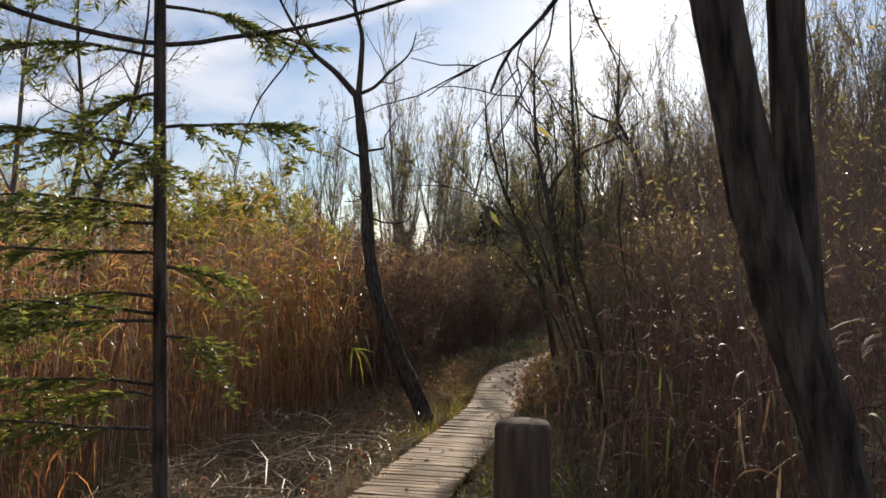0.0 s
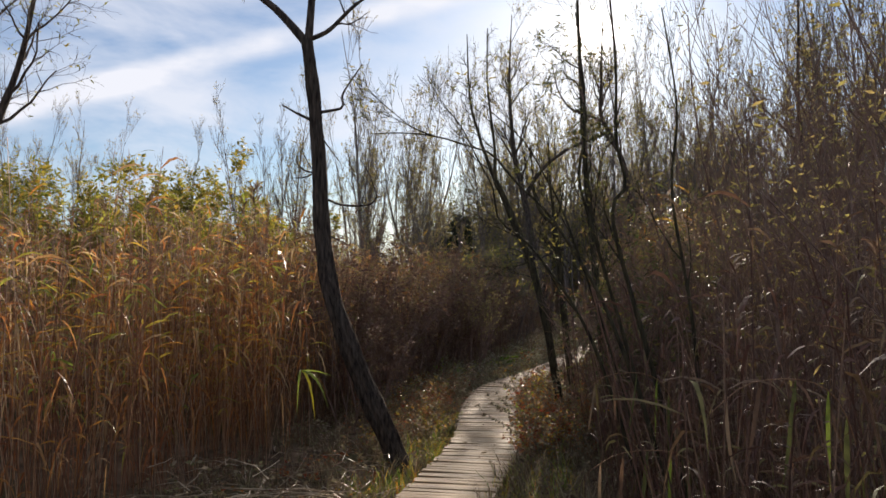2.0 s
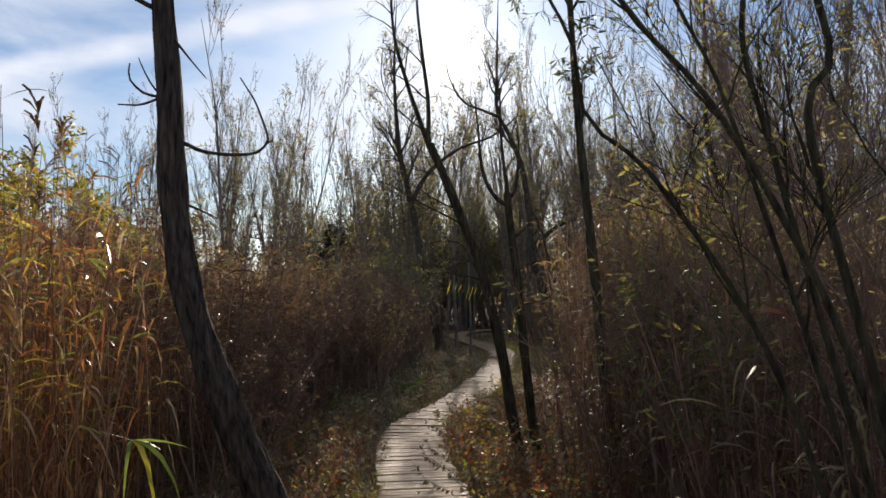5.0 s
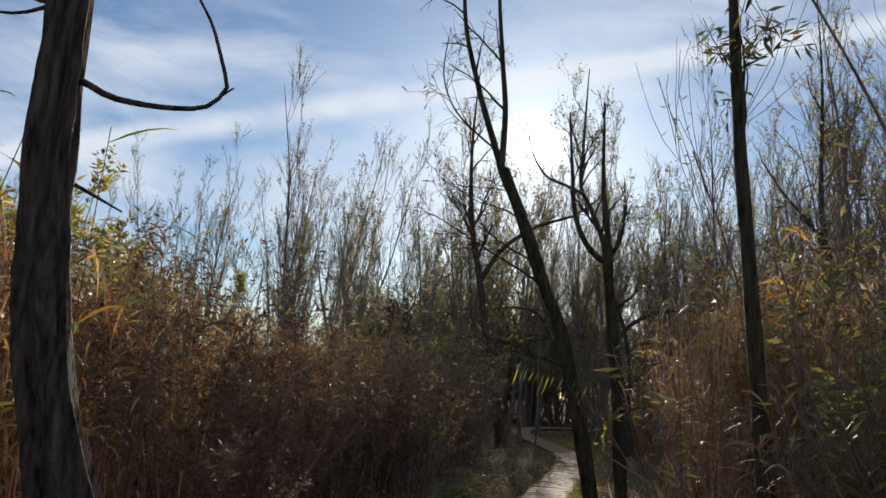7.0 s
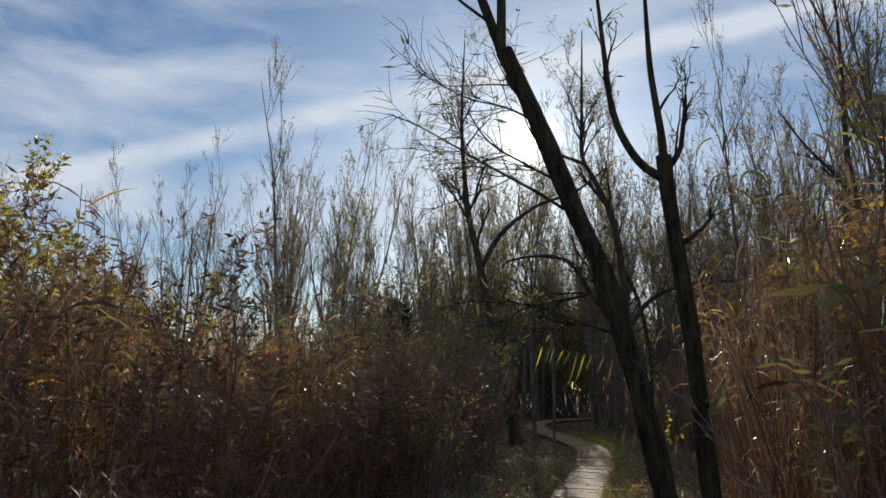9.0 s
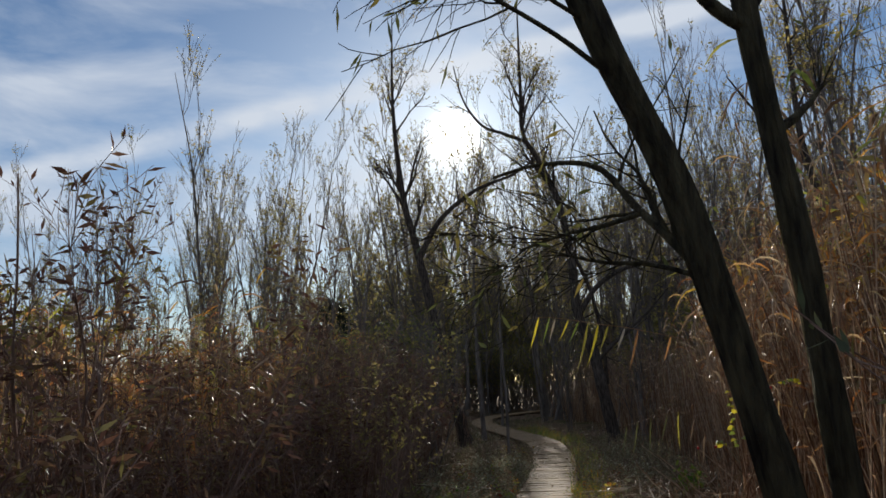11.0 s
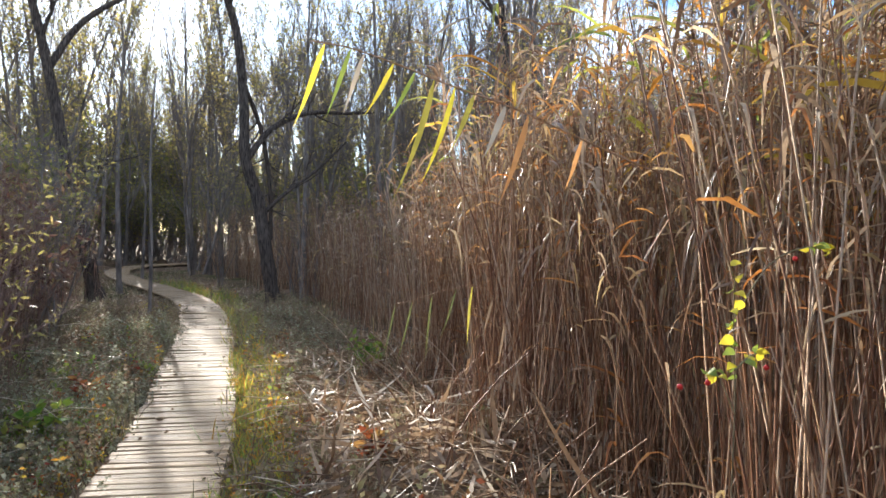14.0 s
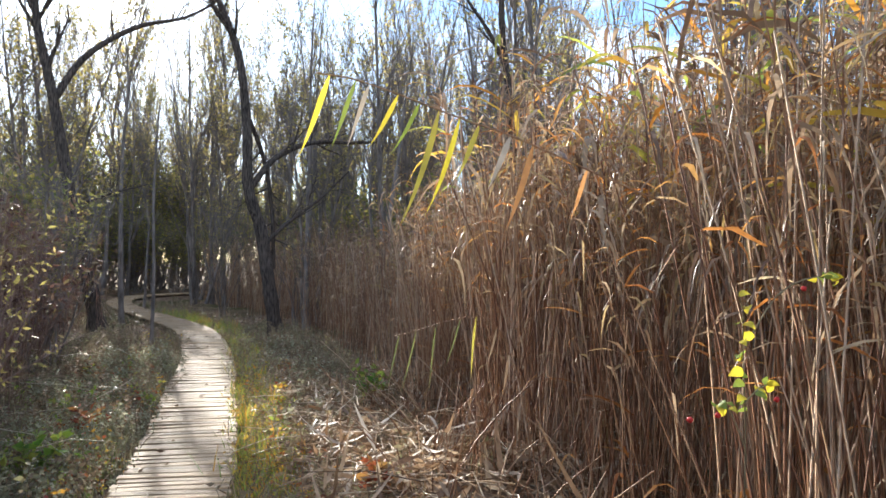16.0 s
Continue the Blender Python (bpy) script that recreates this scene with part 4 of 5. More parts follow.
def hemlock():
    """Young evergreen at the start, with drooping flat sprays."""
    rng = np.random.default_rng(21)
    ob = root("evergreen_sapling", "young evergreen with a thin dark trunk and drooping green sprays", "tree")
    V, F = tube(smooth_line([(-0.97, 2.66, -0.1), (-0.98, 2.65, 1.2), (-0.99, 2.64, 2.1), (-1.0, 2.64, 2.9), (-1.01, 2.64, 4.6)], 0.1), np.linspace(0.031, 0.016, 47)[:len(smooth_line([(-0.97, 2.66, -0.1), (-0.98, 2.65, 1.2), (-0.99, 2.64, 2.1), (-1.0, 2.64, 2.9), (-1.01, 2.64, 4.6)], 0.1))], 8, 0.1, rng)
    part("trunk", quad_mesh("trunk", V, F, [M_bark], None, True), ob)
    big = [np.array([(-1.9, 2.5, 2.95), (-1.5, 2.62, 2.78), (-1.02, 2.64, 2.67), (-0.75, 2.66, 2.70), (-0.5, 2.7, 2.75), (-0.18, 2.75, 2.86), (0.1, 2.8, 3.0)])]
    tubes = [(smooth_line(big[0], 0.1), 0.012, 0.006),
             (smooth_line([(-0.5, 2.7, 2.75), (-0.58, 2.68, 2.6), (-0.66, 2.66, 2.48), (-0.72, 2.64, 2.3), (-0.74, 2.64, 2.2)], 0.06), 0.004, 0.002)]
    pos, way, twigs = [], [], []
    for z, a, ln in [(2.30, 3.3, 0.95), (2.38, -0.15, 0.45), (2.05, 3.0, 0.9), (1.95, 3.5, 0.9), (1.9, 0.4, 0.22), (1.8, 2.7, 0.8), (1.72, 3.3, 0.9), (1.74, 4.1, 0.7), (1.66, 0.1, 0.2), (1.5, 3.1, 0.9), (1.46, 2.5, 0.7), (1.35, 3.7, 0.7),
                     (2.62, 3.5, 0.8), (2.8, 0.4, 0.5), (2.9, 2.9, 0.7), (2.1, 4.2, 0.7), (2.5, 2.4, 0.8), (3.2, 3.1, 0.8), (3.4, 0.2, 0.6), (2.2, 5.0, 0.5)]:
        P = bent((-0.99, 2.64, z), (math.cos(a), math.sin(a), 0.15), ln, 6, rng, -0.35, 0.07)
        tubes.append((P, 0.007, 0.0025))
        for _ in range(int(32 * ln) + 5):
            p, t = along(P, 0.15 + 0.85 * rng.random())
            d = side_way(rng, t, 0.8)
            d[2] = d[2] * 0.3 - 0.15
            Q = bent(p, d, 0.10 + 0.18 * rng.random(), 3, rng, -0.3, 0.1)
            twigs.append((Q, 0.002, 0.001))
            for _ in range(34):
                q, tt = along(Q, rng.random())
                w = side_way(rng, tt, 0.8)
                w[2] *= 0.35
                pos.append(q)
                way.append(w)
    tagged(part("branchwork", wood_mesh("branchwork", tubes, 5, M_bark), ob), kind="stuff")
    tagged(part("twigwork", wood_mesh("twigwork", twigs, 3, M_bark_red), ob), kind="stuff")
    V, F = leaf_quads(pos, way, 0.036, 0.009, rng)
    tagged(part("foliage", quad_mesh("foliage", V, F, [M_needle]), ob), kind="stuff")


hemlock()

# ---- reeds ----


def reed_leaf(rng, p, a, length, width, rise, fall, seg=5):
    """One long reed leaf: leaves the stalk upwards and arches over."""
    t = np.linspace(0, 1, seg)
    out = length * (t - 0.25 * t ** 2 * fall)
    z = length * (rise * t - fall * t ** 2)
    P = np.stack([p[0] + math.cos(a) * out, p[1] + math.sin(a) * out, p[2] + z], -1)
    W = width * np.array([0.35, 1.0, 0.85, 0.5, 0.06])[:seg]
    tw = rng.normal(0, 0.5)
    s = np.array([-math.sin(a) * math.cos(tw), math.cos(a) * math.cos(tw), math.sin(tw)])
    return strip(P, W * 0.5, s)


def reed_template(seed, leafy, plume, cut=0.0, low=0.28, small=1.0):
    rng = np.random.default_rng(seed)
    h = 2.0 + 0.5 * rng.random()
    if cut:
        h *= cut
    lean = rng.normal(0, 0.10, 2)
    t = np.linspace(0, 1, 5)
    bend = rng.normal(0, 0.10, 2)
    P = np.stack([lean[0] * t * h + bend[0] * t ** 2, lean[1] * t * h + bend[1] * t ** 2, t * h], -1)
    V, F = tube(P, np.linspace(0.0042, 0.0021 if not cut else 0.0034, 5), 3)
    pcs = [(V, F, 0)]
    for k in range(leafy):
        f = low + (0.98 - low) * (k + rng.random()) / leafy
        p, _ = along(P, f)
        a = rng.random() * 2 * math.pi
        dead = rng.random() < (0.9 - 0.65 * f)
        if dead:
            V, F = reed_leaf(rng, p, a, small * (0.16 + 0.2 * rng.random()), small * (0.012 + 0.010 * rng.random()), 0.3 * rng.random(), 0.8 + 0.9 * rng.random())
        else:
            V, F = reed_leaf(rng, p, a, small * (0.18 + 0.2 * rng.random()), small * (0.012 + 0.010 * rng.random()), 0.4 + 0.5 * rng.random(), 0.35 + 0.6 * rng.random())
        pcs.append((V, F, 1 if dead or rng.random() < 0.35 else 2))
    if plume:
        top = P[-1]
        for _ in range(11):
            a = rng.random() * 2 * math.pi
            q = top + np.array([0, 0, -0.12 * rng.random()])
            V, F = reed_leaf(rng, q, a * 0.25, 0.07 + 0.07 * rng.random(), 0.012, 1.2, 0.7, 3)
            pcs.append((V, F, 3))
    return join(pcs)


REED_MATS = [M_stalk, M_dry, M_gold, M_plume]
FULL = [reed_template(500 + k, int(6 + k % 4), k % 4 == 0) for k in range(14)]
CANOPY = [reed_template(530 + k, 15, k % 4 == 0, 0.0, 0.58, 1.15) for k in range(8)]
LEAFY = [reed_template(540 + k, 18, k % 5 == 0, 0.0, 0.66, 0.58) for k in range(8)]
TALL = [reed_template(550 + k, 4, False, 0.95, 0.62, 0.7) for k in range(6)]
BARE = [reed_template(560 + k, 2, False, 0.75) for k in range(5)] + [reed_template(570 + k, 1, False, 0.35 + 0.1 * k) for k in range(3)]

STUB = [reed_template(590 + k, 0, False, 0.14 + 0.04 * k) for k in range(4)]
LOWLEAF = [reed_template(580 + k, 22, False, 0.5, 0.08, 0.5) for k in range(6)]

LEFT_OFF = ([-6, 2, 7, 9, 13, 16, 20, 26.5, 29.5, 46], [2.0, 1.9, 2.2, 2.1, 1.9, 1.7, 1.9, 2.4, 1.8, 2.0])
RIGHT_OFF = ([-6, 1, 4, 8, 10.5, 11.6, 12.4, 13.2, 15.2, 17.2, 20, 25, 34, 46], [1.7, 1.6, 1.6, 1.4, 1.05, 1.0, 1.5, 1.85, 2.3, 2.2, 2.4, 2.3, 2.8, 2.6])


def bed_places(rng, side, y0, y1, d0, d1, density, smin, smax):
    n = int((y1 - y0) * (d1 - d0) * density)
    y = y0 + (y1 - y0) * rng.random(n)
    d = d0 + (d1 - d0) * rng.random(n) + 0.18 * np.sin(y * 2.3) + 0.12 * np.sin(y * 5.1)
    off = np.interp(y, *(LEFT_OFF if side < 0 else RIGHT_OFF))
    x = line_x(y) + side * (off + d)
    # clumps: thin out where a slow wave is low
    keep = rng.random(n) < 0.55 + 0.45 * np.sin(x * 1.9 + 2 * np.sin(y * 1.3)) * np.sin(y * 1.7)+ 0.3
    x, y = x[keep], y[keep]
    s = smin + (smax - smin) * rng.random(len(x))
    return np.stack([x, y, ground_z(x, y) - 0.03, s], -1)


def reed_bed(name, label, seed, lots, mats=REED_MATS):
    rng = np.random.default_rng(seed)
    pcs = []
    for templates, args in lots:
        pcs.append(stamp(templates, bed_places(rng, *args), rng))
    V, F, M = join(pcs)
    ob = new(name, quad_mesh(name, V, F, mats, M))
    tagged(ob, label, "reeds", kind="stuff")


reed_bed("reed_bed", "tall dry orange-brown reeds with yellowing leaves beside the boardwalk", 31,
         [(FULL, (-1, -4, 11.5, 0, 1.3, 44, 0.85, 1.12)), (BARE, (-1, -4, 11.5, 0, 1.2, 34, 0.7, 1.15)), (FULL, (-1, -3, 34, 1.3, 5, 25, 0.9, 1.18)), (FULL, (-1, 9.5, 14, 0.25, 1.7, 26, 1.0, 1.18)), (FULL, (-1, 11.5, 21, 0.6, 3.6, 24, 0.85, 1.05)), (FULL, (-1, 0, 36, 5, 15, 5, 0.9, 1.12))], [M_rust, M_amber, M_gold, M_plume])
reed_bed("reed_bed", "tall brown reeds with drooping dead leaves, dense along the bend", 32,
         [(LEAFY, (1, 12.5, 20, 0.1, 1.7, 72, 0.9, 1.14)), (TALL, (1, 12.5, 19, 0.1, 1.2, 96, 0.75, 1.05)), (BARE, (1, 12.5, 20, 0, 1.2, 84, 0.65, 1.05)), (STUB, (1, 12.8, 19.5, -0.45, 0.3, 110, 0.7, 1.2)), (FULL, (1, 12.5, 20, 0.9, 2.6, 12, 0.9, 1.1))], [M_stalk, M_faded, M_dry, M_plume])
reed_bed("reed_bed", "tall reeds with golden leaves closing overhead beside the bend", 30,
         [(CANOPY, (1, 12.6, 17.5, 0.35, 2.4, 26, 1.08, 1.32)), (CANOPY, (1, 12.6, 20, 2.4, 4.4, 9, 1.05, 1.3))], [M_stalk, M_faded, M_gold, M_plume])
# two beds of dead weeds whose dark colours include the shade near the ground
reed_bed("weed_bed", "tall purple-brown dead weeds and reeds beside the boardwalk, darkened for shade", 36,
         [(FULL, (1, -4, 11.8, 0.1, 1.4, 20, 0.7, 0.95)), (BARE, (1, -4, 11.8, 0, 1.3, 44, 0.65, 1.0)), (LOWLEAF, (1, 1, 11.8, 0.0, 1.6, 30, 0.7, 1.1)), (FULL, (1, -4, 11.8, 1.4, 3.0, 12, 0.8, 1.0)), (FULL, (1, 8.5, 12.2, 0.15, 1.8, 22, 0.7, 0.9)), (LOWLEAF, (1, 6, 12.2, 0.1, 1.4, 30, 0.8, 1.3))], [M_shade_stem, M_brown, M_brown, M_plume])
reed_bed("weed_bed", "purple-brown dead weeds under the leafy shrubs, darkened for shade", 37,
         [(LOWLEAF, (-1, 11.4, 21, 0.0, 1.4, 26, 0.6, 1.05)), (BARE, (-1, 11.4, 21, 0.0, 1.2, 16, 0.5, 0.8))], [M_shade_stem, M_brown, M_brown, M_plume])
# added dark stems: their colour stands in for the shaded gaps between the reeds
reed_bed("weed_bed", "dead stems coloured dark as shade behind the front reeds", 39, [(BARE, (1, 12.8, 19, 0.9, 2.6, 48, 0.55, 0.9))], [M_shade_stem, M_brown, M_brown, M_plume])
reed_bed("reed_bed", "faded grey-brown reeds with pale dead leaves further along the boardwalk", 35,
         [(FULL, (1, 20, 40, 0, 1.5, 36, 0.8, 1.05)), (BARE, (1, 20, 40, 0, 1.2, 30, 0.7, 1.1)), (FULL, (1, 20, 40, 1.5, 6, 13, 0.85, 1.1)), (FULL, (1, 12, 20, 1.5, 6, 7, 0.85, 1.1)), (FULL, (1, 14, 40, 6, 14, 4, 0.85, 1.1))], [M_stalk, M_faded, M_faded, M_plume])
reed_bed("reed_bed", "faded brown reeds thinly standing on the outer side of the bend", 38,
         [(FULL, (-1, 11.5, 33, 0, 1.3, 24, 0.8, 1.08)), (BARE, (-1, 11.5, 33, 0, 1.2, 9, 0.7, 1.1))], [M_shade_stem, M_brown, M_faded, M_plume])


# ---- low growth and litter along the edges ----
def tuft_template(seed, blades, h, width, mats, spread=0.5):
    rng = np.random.default_rng(seed)
    pcs = []
    for _ in range(blades):
        a = rng.random() * 2 * math.pi
        p = (rng.normal(0, 0.035), rng.normal(0, 0.035), 0.0)
        ln = h * (0.5 + 0.8 * rng.random())
        t = np.linspace(0, 1, 4)
        o = ln * spread * (0.3 + rng.random()) * t ** 1.6
        z = ln * (t - 0.35 * rng.random() * t ** 2.5)
        P = np.stack([p[0] + math.cos(a) * o, p[1] + math.sin(a) * o, p[2] + z], -1)
        V, F = strip(P, width * np.array([0.6, 1.0, 0.7, 0.08]) * 0.5, (-math.sin(a), math.cos(a), 0.2 * rng.normal()))
        pcs.append((V, F, int(mats[int(rng.integers(0, len(mats)))])))
    return join(pcs)


def weed_template(seed, h, mat_leaf, stems=3, leaves=7, size=0.035):
    rng = np.random.default_rng(seed)
    pcs = []
    for _ in range(stems):
        d = np.array([rng.normal(0, 0.35), rng.normal(0, 0.35), 1.0])
        P = bent((rng.normal(0, 0.03), rng.normal(0, 0.03), 0), d / np.linalg.norm(d), h * (0.6 + 0.6 * rng.random()), 4, rng, 0.0, 0.2)
        V, F = tube(P, np.linspace(0.0022, 0.001, 5), 3)
        pcs.append((V, F, 2))
        pos, way = [], []
        for _ in range(leaves):
            p, t = along(P, 0.25 + 0.75 * rng.random())
            pos.append(p)
            w = side_way(rng, t, 1.1)
            w[2] -= 0.2
            way.append(w)
        V, F = leaf_quads(pos, way, size, size * 0.55, rng)
        pcs.append((V, F, mat_leaf))
    return join(pcs)


LOW_MATS = [M_green, M_gold, M_weed, M_red, M_litter, M_greygreen]
T_green = [tuft_template(600 + k, 14, 0.20, 0.006, (0, 0, 1), 0.6) for k in range(5)]
T_frost = [weed_template(660 + k, 0.20, 5, 5, 14, 0.02) for k in range(4)]
T_strip = [tuft_template(605 + k, 14, 0.20, 0.006, (1, 2, 1, 0), 0.6) for k in range(4)]
T_dry = [tuft_template(610 + k, 12, 0.24, 0.006, (2, 2, 4), 0.7) for k in range(5)]
T_weed = [weed_template(620 + k, 0.26, 2) for k in range(5)]
T_red = [weed_template(630 + k, 0.20, 3) for k in range(4)]
T_gold = [weed_template(640 + k, 0.22, 1) for k in range(4)]
T_bush = [weed_template(670 + k, 0.26, 5 if k % 2 else 4, 6, 20, 0.030) for k in range(6)]
T_tall = [weed_template(680 + k, 0.55, (3, 2, 1, 4, 3, 2)[k], 4, 20, 0.034) for k in range(6)]
T_mound = [weed_template(690 + k, 0.17, (1, 0, 1, 2)[k], 7, 22, 0.018) for k in range(4)]
T_leafy = [weed_template(650 + k, 0.24, 0, 4, 9, 0.05) for k in range(4)]


def edge_places(rng, side, y0, y1, d0, d1, density, smin=0.6, smax=1.4):
    n = int((y1 - y0) * (d1 - d0) * density)
    y = y0 + (y1 - y0) * rng.random(n)
    x = line_x(y) + side * (d0 + (d1 - d0) * rng.random(n))
    return np.stack([x, y, ground_z(x, y) - 0.01, smin + (smax - smin) * rng.random(n)], -1)


def low_growth():
    rng = np.random.default_rng(33)
    pcs = []
    for templates, args in [
        (T_dry, (-1, 1, 27, 0.36, 2.2, 20)), (T_dry, (1, 1, 27, 0.36, 2.3, 20)), (T_weed, (-1, 1, 27, 0.42, 2.3, 18)), (T_weed, (1, 1, 27, 0.42, 2.3, 18)), (T_dry, (-1, 27, 40, 0.36, 2.0, 8)), (T_dry, (1, 27, 40, 0.36, 2.0, 8)),
        (T_green, (1, 14.5, 24, 0.36, 0.85, 16, 0.7, 1.4)), (T_strip, (1, 14.5, 24, 0.36, 0.9, 34, 0.7, 1.5)), (T_green, (-1, 8.5, 13, 0.36, 0.8, 30, 0.7, 1.4)), (T_green, (1, 0, 14, 0.36, 1.0, 16)), (T_green, (-1, 14, 24, 0.5, 1.6, 4)), (T_green, (1, 24, 34, 0.36, 1.0, 22)),
        (T_red, (-1, 16, 24, 0.6, 1.7, 12)), (T_red, (1, 15, 22, 0.6, 1.1, 14)), (T_red, (1, 10, 15, 0.4, 1.1, 20)), (T_gold, (1, 10, 15, 0.4, 1.1, 18)), (T_gold, (-1, 16, 28, 0.4, 1.0, 8)), (T_frost, (-1, 14.5, 24, 0.4, 1.7, 44, 0.7, 1.6)), (T_frost, (1, 19, 26, 0.8, 2.0, 30, 0.5, 1.0)), (T_gold, (1, 15, 22, 0.4, 0.9, 16)),
        (T_leafy, (-1, 15, 22, 0.7, 1.9, 3)), (T_red, (-1, 5, 14, 0.6, 1.7, 9)), (T_dry, (-1, -3, 40, 0.33, 0.5, 30, 0.4, 0.8)), (T_dry, (1, -3, 40, 0.33, 0.5, 30, 0.4, 0.8)),
    ]:
        pcs.append(stamp(templates, edge_places(rng, *args), rng))
    for templates, args in [(T_tall, (1, 9.6, 14.6, 0.46, 1.3, 70, 0.6, 1.3)), (T_tall, (-1, 10.2, 15.5, 0.55, 1.6, 40, 0.5, 1.0)), (T_dry, (1, 7.5, 14.6, 0.42, 1.3, 20, 1.0, 1.8)),
                            (T_mound, (1, 14.8, 21, 0.40, 0.9, 70, 0.5, 1.3)), (T_mound, (1, 7.0, 14.8, 0.40, 0.8, 30, 0.5, 1.2)), (T_mound, (-1, 8.5, 13, 0.40, 0.8, 34, 0.5, 1.2)), (T_bush, (-1, 14.5, 24, 0.5, 1.8, 16, 0.6, 1.5)), (T_bush, (1, 18.5, 25, 0.6, 1.8, 12, 0.6, 1.3)), (T_leafy, (-1, 15.5, 23, 0.55, 1.6, 6, 0.6, 1.2)), (T_red, (-1, 17, 21, 0.5, 1.3, 12, 0.9, 1.5))]:
        pcs.append(stamp(templates, edge_places(rng, *args), rng))
    V, F, M = join(pcs)
    tagged(new("low_growth", quad_mesh("low_growth", V, F, LOW_MATS, M)), "low grass and withered weeds, green, gold and red, edging the boardwalk", "grass", kind="stuff")


low_growth()


def litter():
    """Fallen reed stalks and dead leaves, lying over one another."""
    rng = np.random.default_rng(34)
    pcs = []
    def stalks(n, side, y0, y1, d0, d1, lift):
        y = y0 + (y1 - y0) * rng.random(n)
        x = line_x(y) + side * (d0 + (d1 - d0) * rng.random(n))
        for xx, yy in zip(x, y):
            a, ln = rng.random() * math.pi, 0.15 + 0.6 * rng.random() ** 1.6
            z = gz(xx, yy) + 0.01 + lift * rng.random() ** 2
            e = rng.normal(0, 0.12)
            P = np.array([(xx, yy, z), (xx + math.cos(a) * ln * 0.5, yy + math.sin(a) * ln * 0.5, z + e * ln * 0.5 + 0.04 * rng.random()), (xx + math.cos(a + 0.2) * ln, yy + math.sin(a + 0.2) * ln, z + e * ln)])
            P[:, 2] = np.maximum(P[:, 2], ground_z(P[:, 0], P[:, 1]) + 0.004)
            V, F = tube(P, (0.0045, 0.004, 0.003), 3)
            pcs.append((V, F, 0))
    stalks(620, 1, 12.8, 20.5, 0.9, 2.9, 0.36)
    stalks(300, -1, 1.5, 6, 0.4, 1.7, 0.14)
    stalks(420, -1, 4, 26, 0.6, 2.6, 0.16)
    stalks(260, 1, 0, 12.5, 0.6, 2.0, 0.16)
    pale = len(pcs)
    stalks(190, 1, 12.8, 19.5, 0.85, 2.7, 0.30)
    stalks(150, 1, 12.8, 17.0, 2.2, 3.6, 0.35)
    stalks(260, -1, 5.2, 9.4, 0.5, 2.1, 0.34)
    stalks(120, -1, 12, 24, 0.6, 2.0, 0.25)
    pcs[pale:] = [(V, F, 1) for V, F, _ in pcs[pale:]]
    n = 5200
    y = -1 + 36 * rng.random(n)
    side = np.where(rng.random(n) < 0.5, -1, 1)
    x = line_x(y) + side * (0.38 + 2.2 * rng.random(n))
    pos = np.stack([x, y, ground_z(x, y) + 0.015 + 0.05 * rng.random(n)], -1)
    way = np.stack([rng.normal(0, 1, n), rng.normal(0, 1, n), rng.normal(0, 0.3, n)], -1)
    V, F = leaf_quads(pos, way, 0.075, 0.030, rng)
    pcs.append((V, F, 0))
    n = 4200
    y = 12.5 + 9 * rng.random(n)
    x = line_x(y) + (0.8 + 1.9 * rng.random(n))
    pos = np.stack([x, y, ground_z(x, y) + 0.02 + 0.14 * rng.random(n)], -1)
    way = np.stack([rng.normal(0, 1, n), rng.normal(0, 1, n), rng.normal(0, 0.4, n)], -1)
    V, F = leaf_quads(pos, way, 0.17, 0.026, rng)
    pcs.append((V, F, 0))
    n = 110  # a few on the planks
    y = 2 + 26 * rng.random(n)
    x = line_x(y) + 0.62 * (rng.random(n) - 0.5)
    V, F = leaf_quads(np.stack([x, y, deck_z(y) + 0.012 + 0.004 * rng.random(n)], -1), np.stack([rng.normal(0, 1, n), rng.normal(0, 1, n), np.zeros(n)], -1), 0.05, 0.02, rng)
    pcs.append((V, F, 0))
    for _ in range(520):  # long dead leaves, curled over one another
        yy = 13.0 + 6.5 * rng.random()
        xx = float(line_x(yy)) + 0.95 + 1.5 * rng.random()
        V, F = reed_leaf(rng, (xx, yy, gz(xx, yy) + 0.03 + 0.30 * rng.random() ** 2), rng.random() * 6.3, 0.16 + 0.22 * rng.random(), 0.018 + 0.016 * rng.random(), 0.4 * rng.normal(), 0.5 * rng.normal())
        pcs.append((V, F, int(rng.random() < 0.22)))
    V, F, M = join(pcs)
    tagged(new("reed_litter", quad_mesh("reed_litter", V, F, [M_litter, M_bleached], M)), "pale fallen reed stalks and dead leaves on the soil", "litter", kind="stuff")


litter()


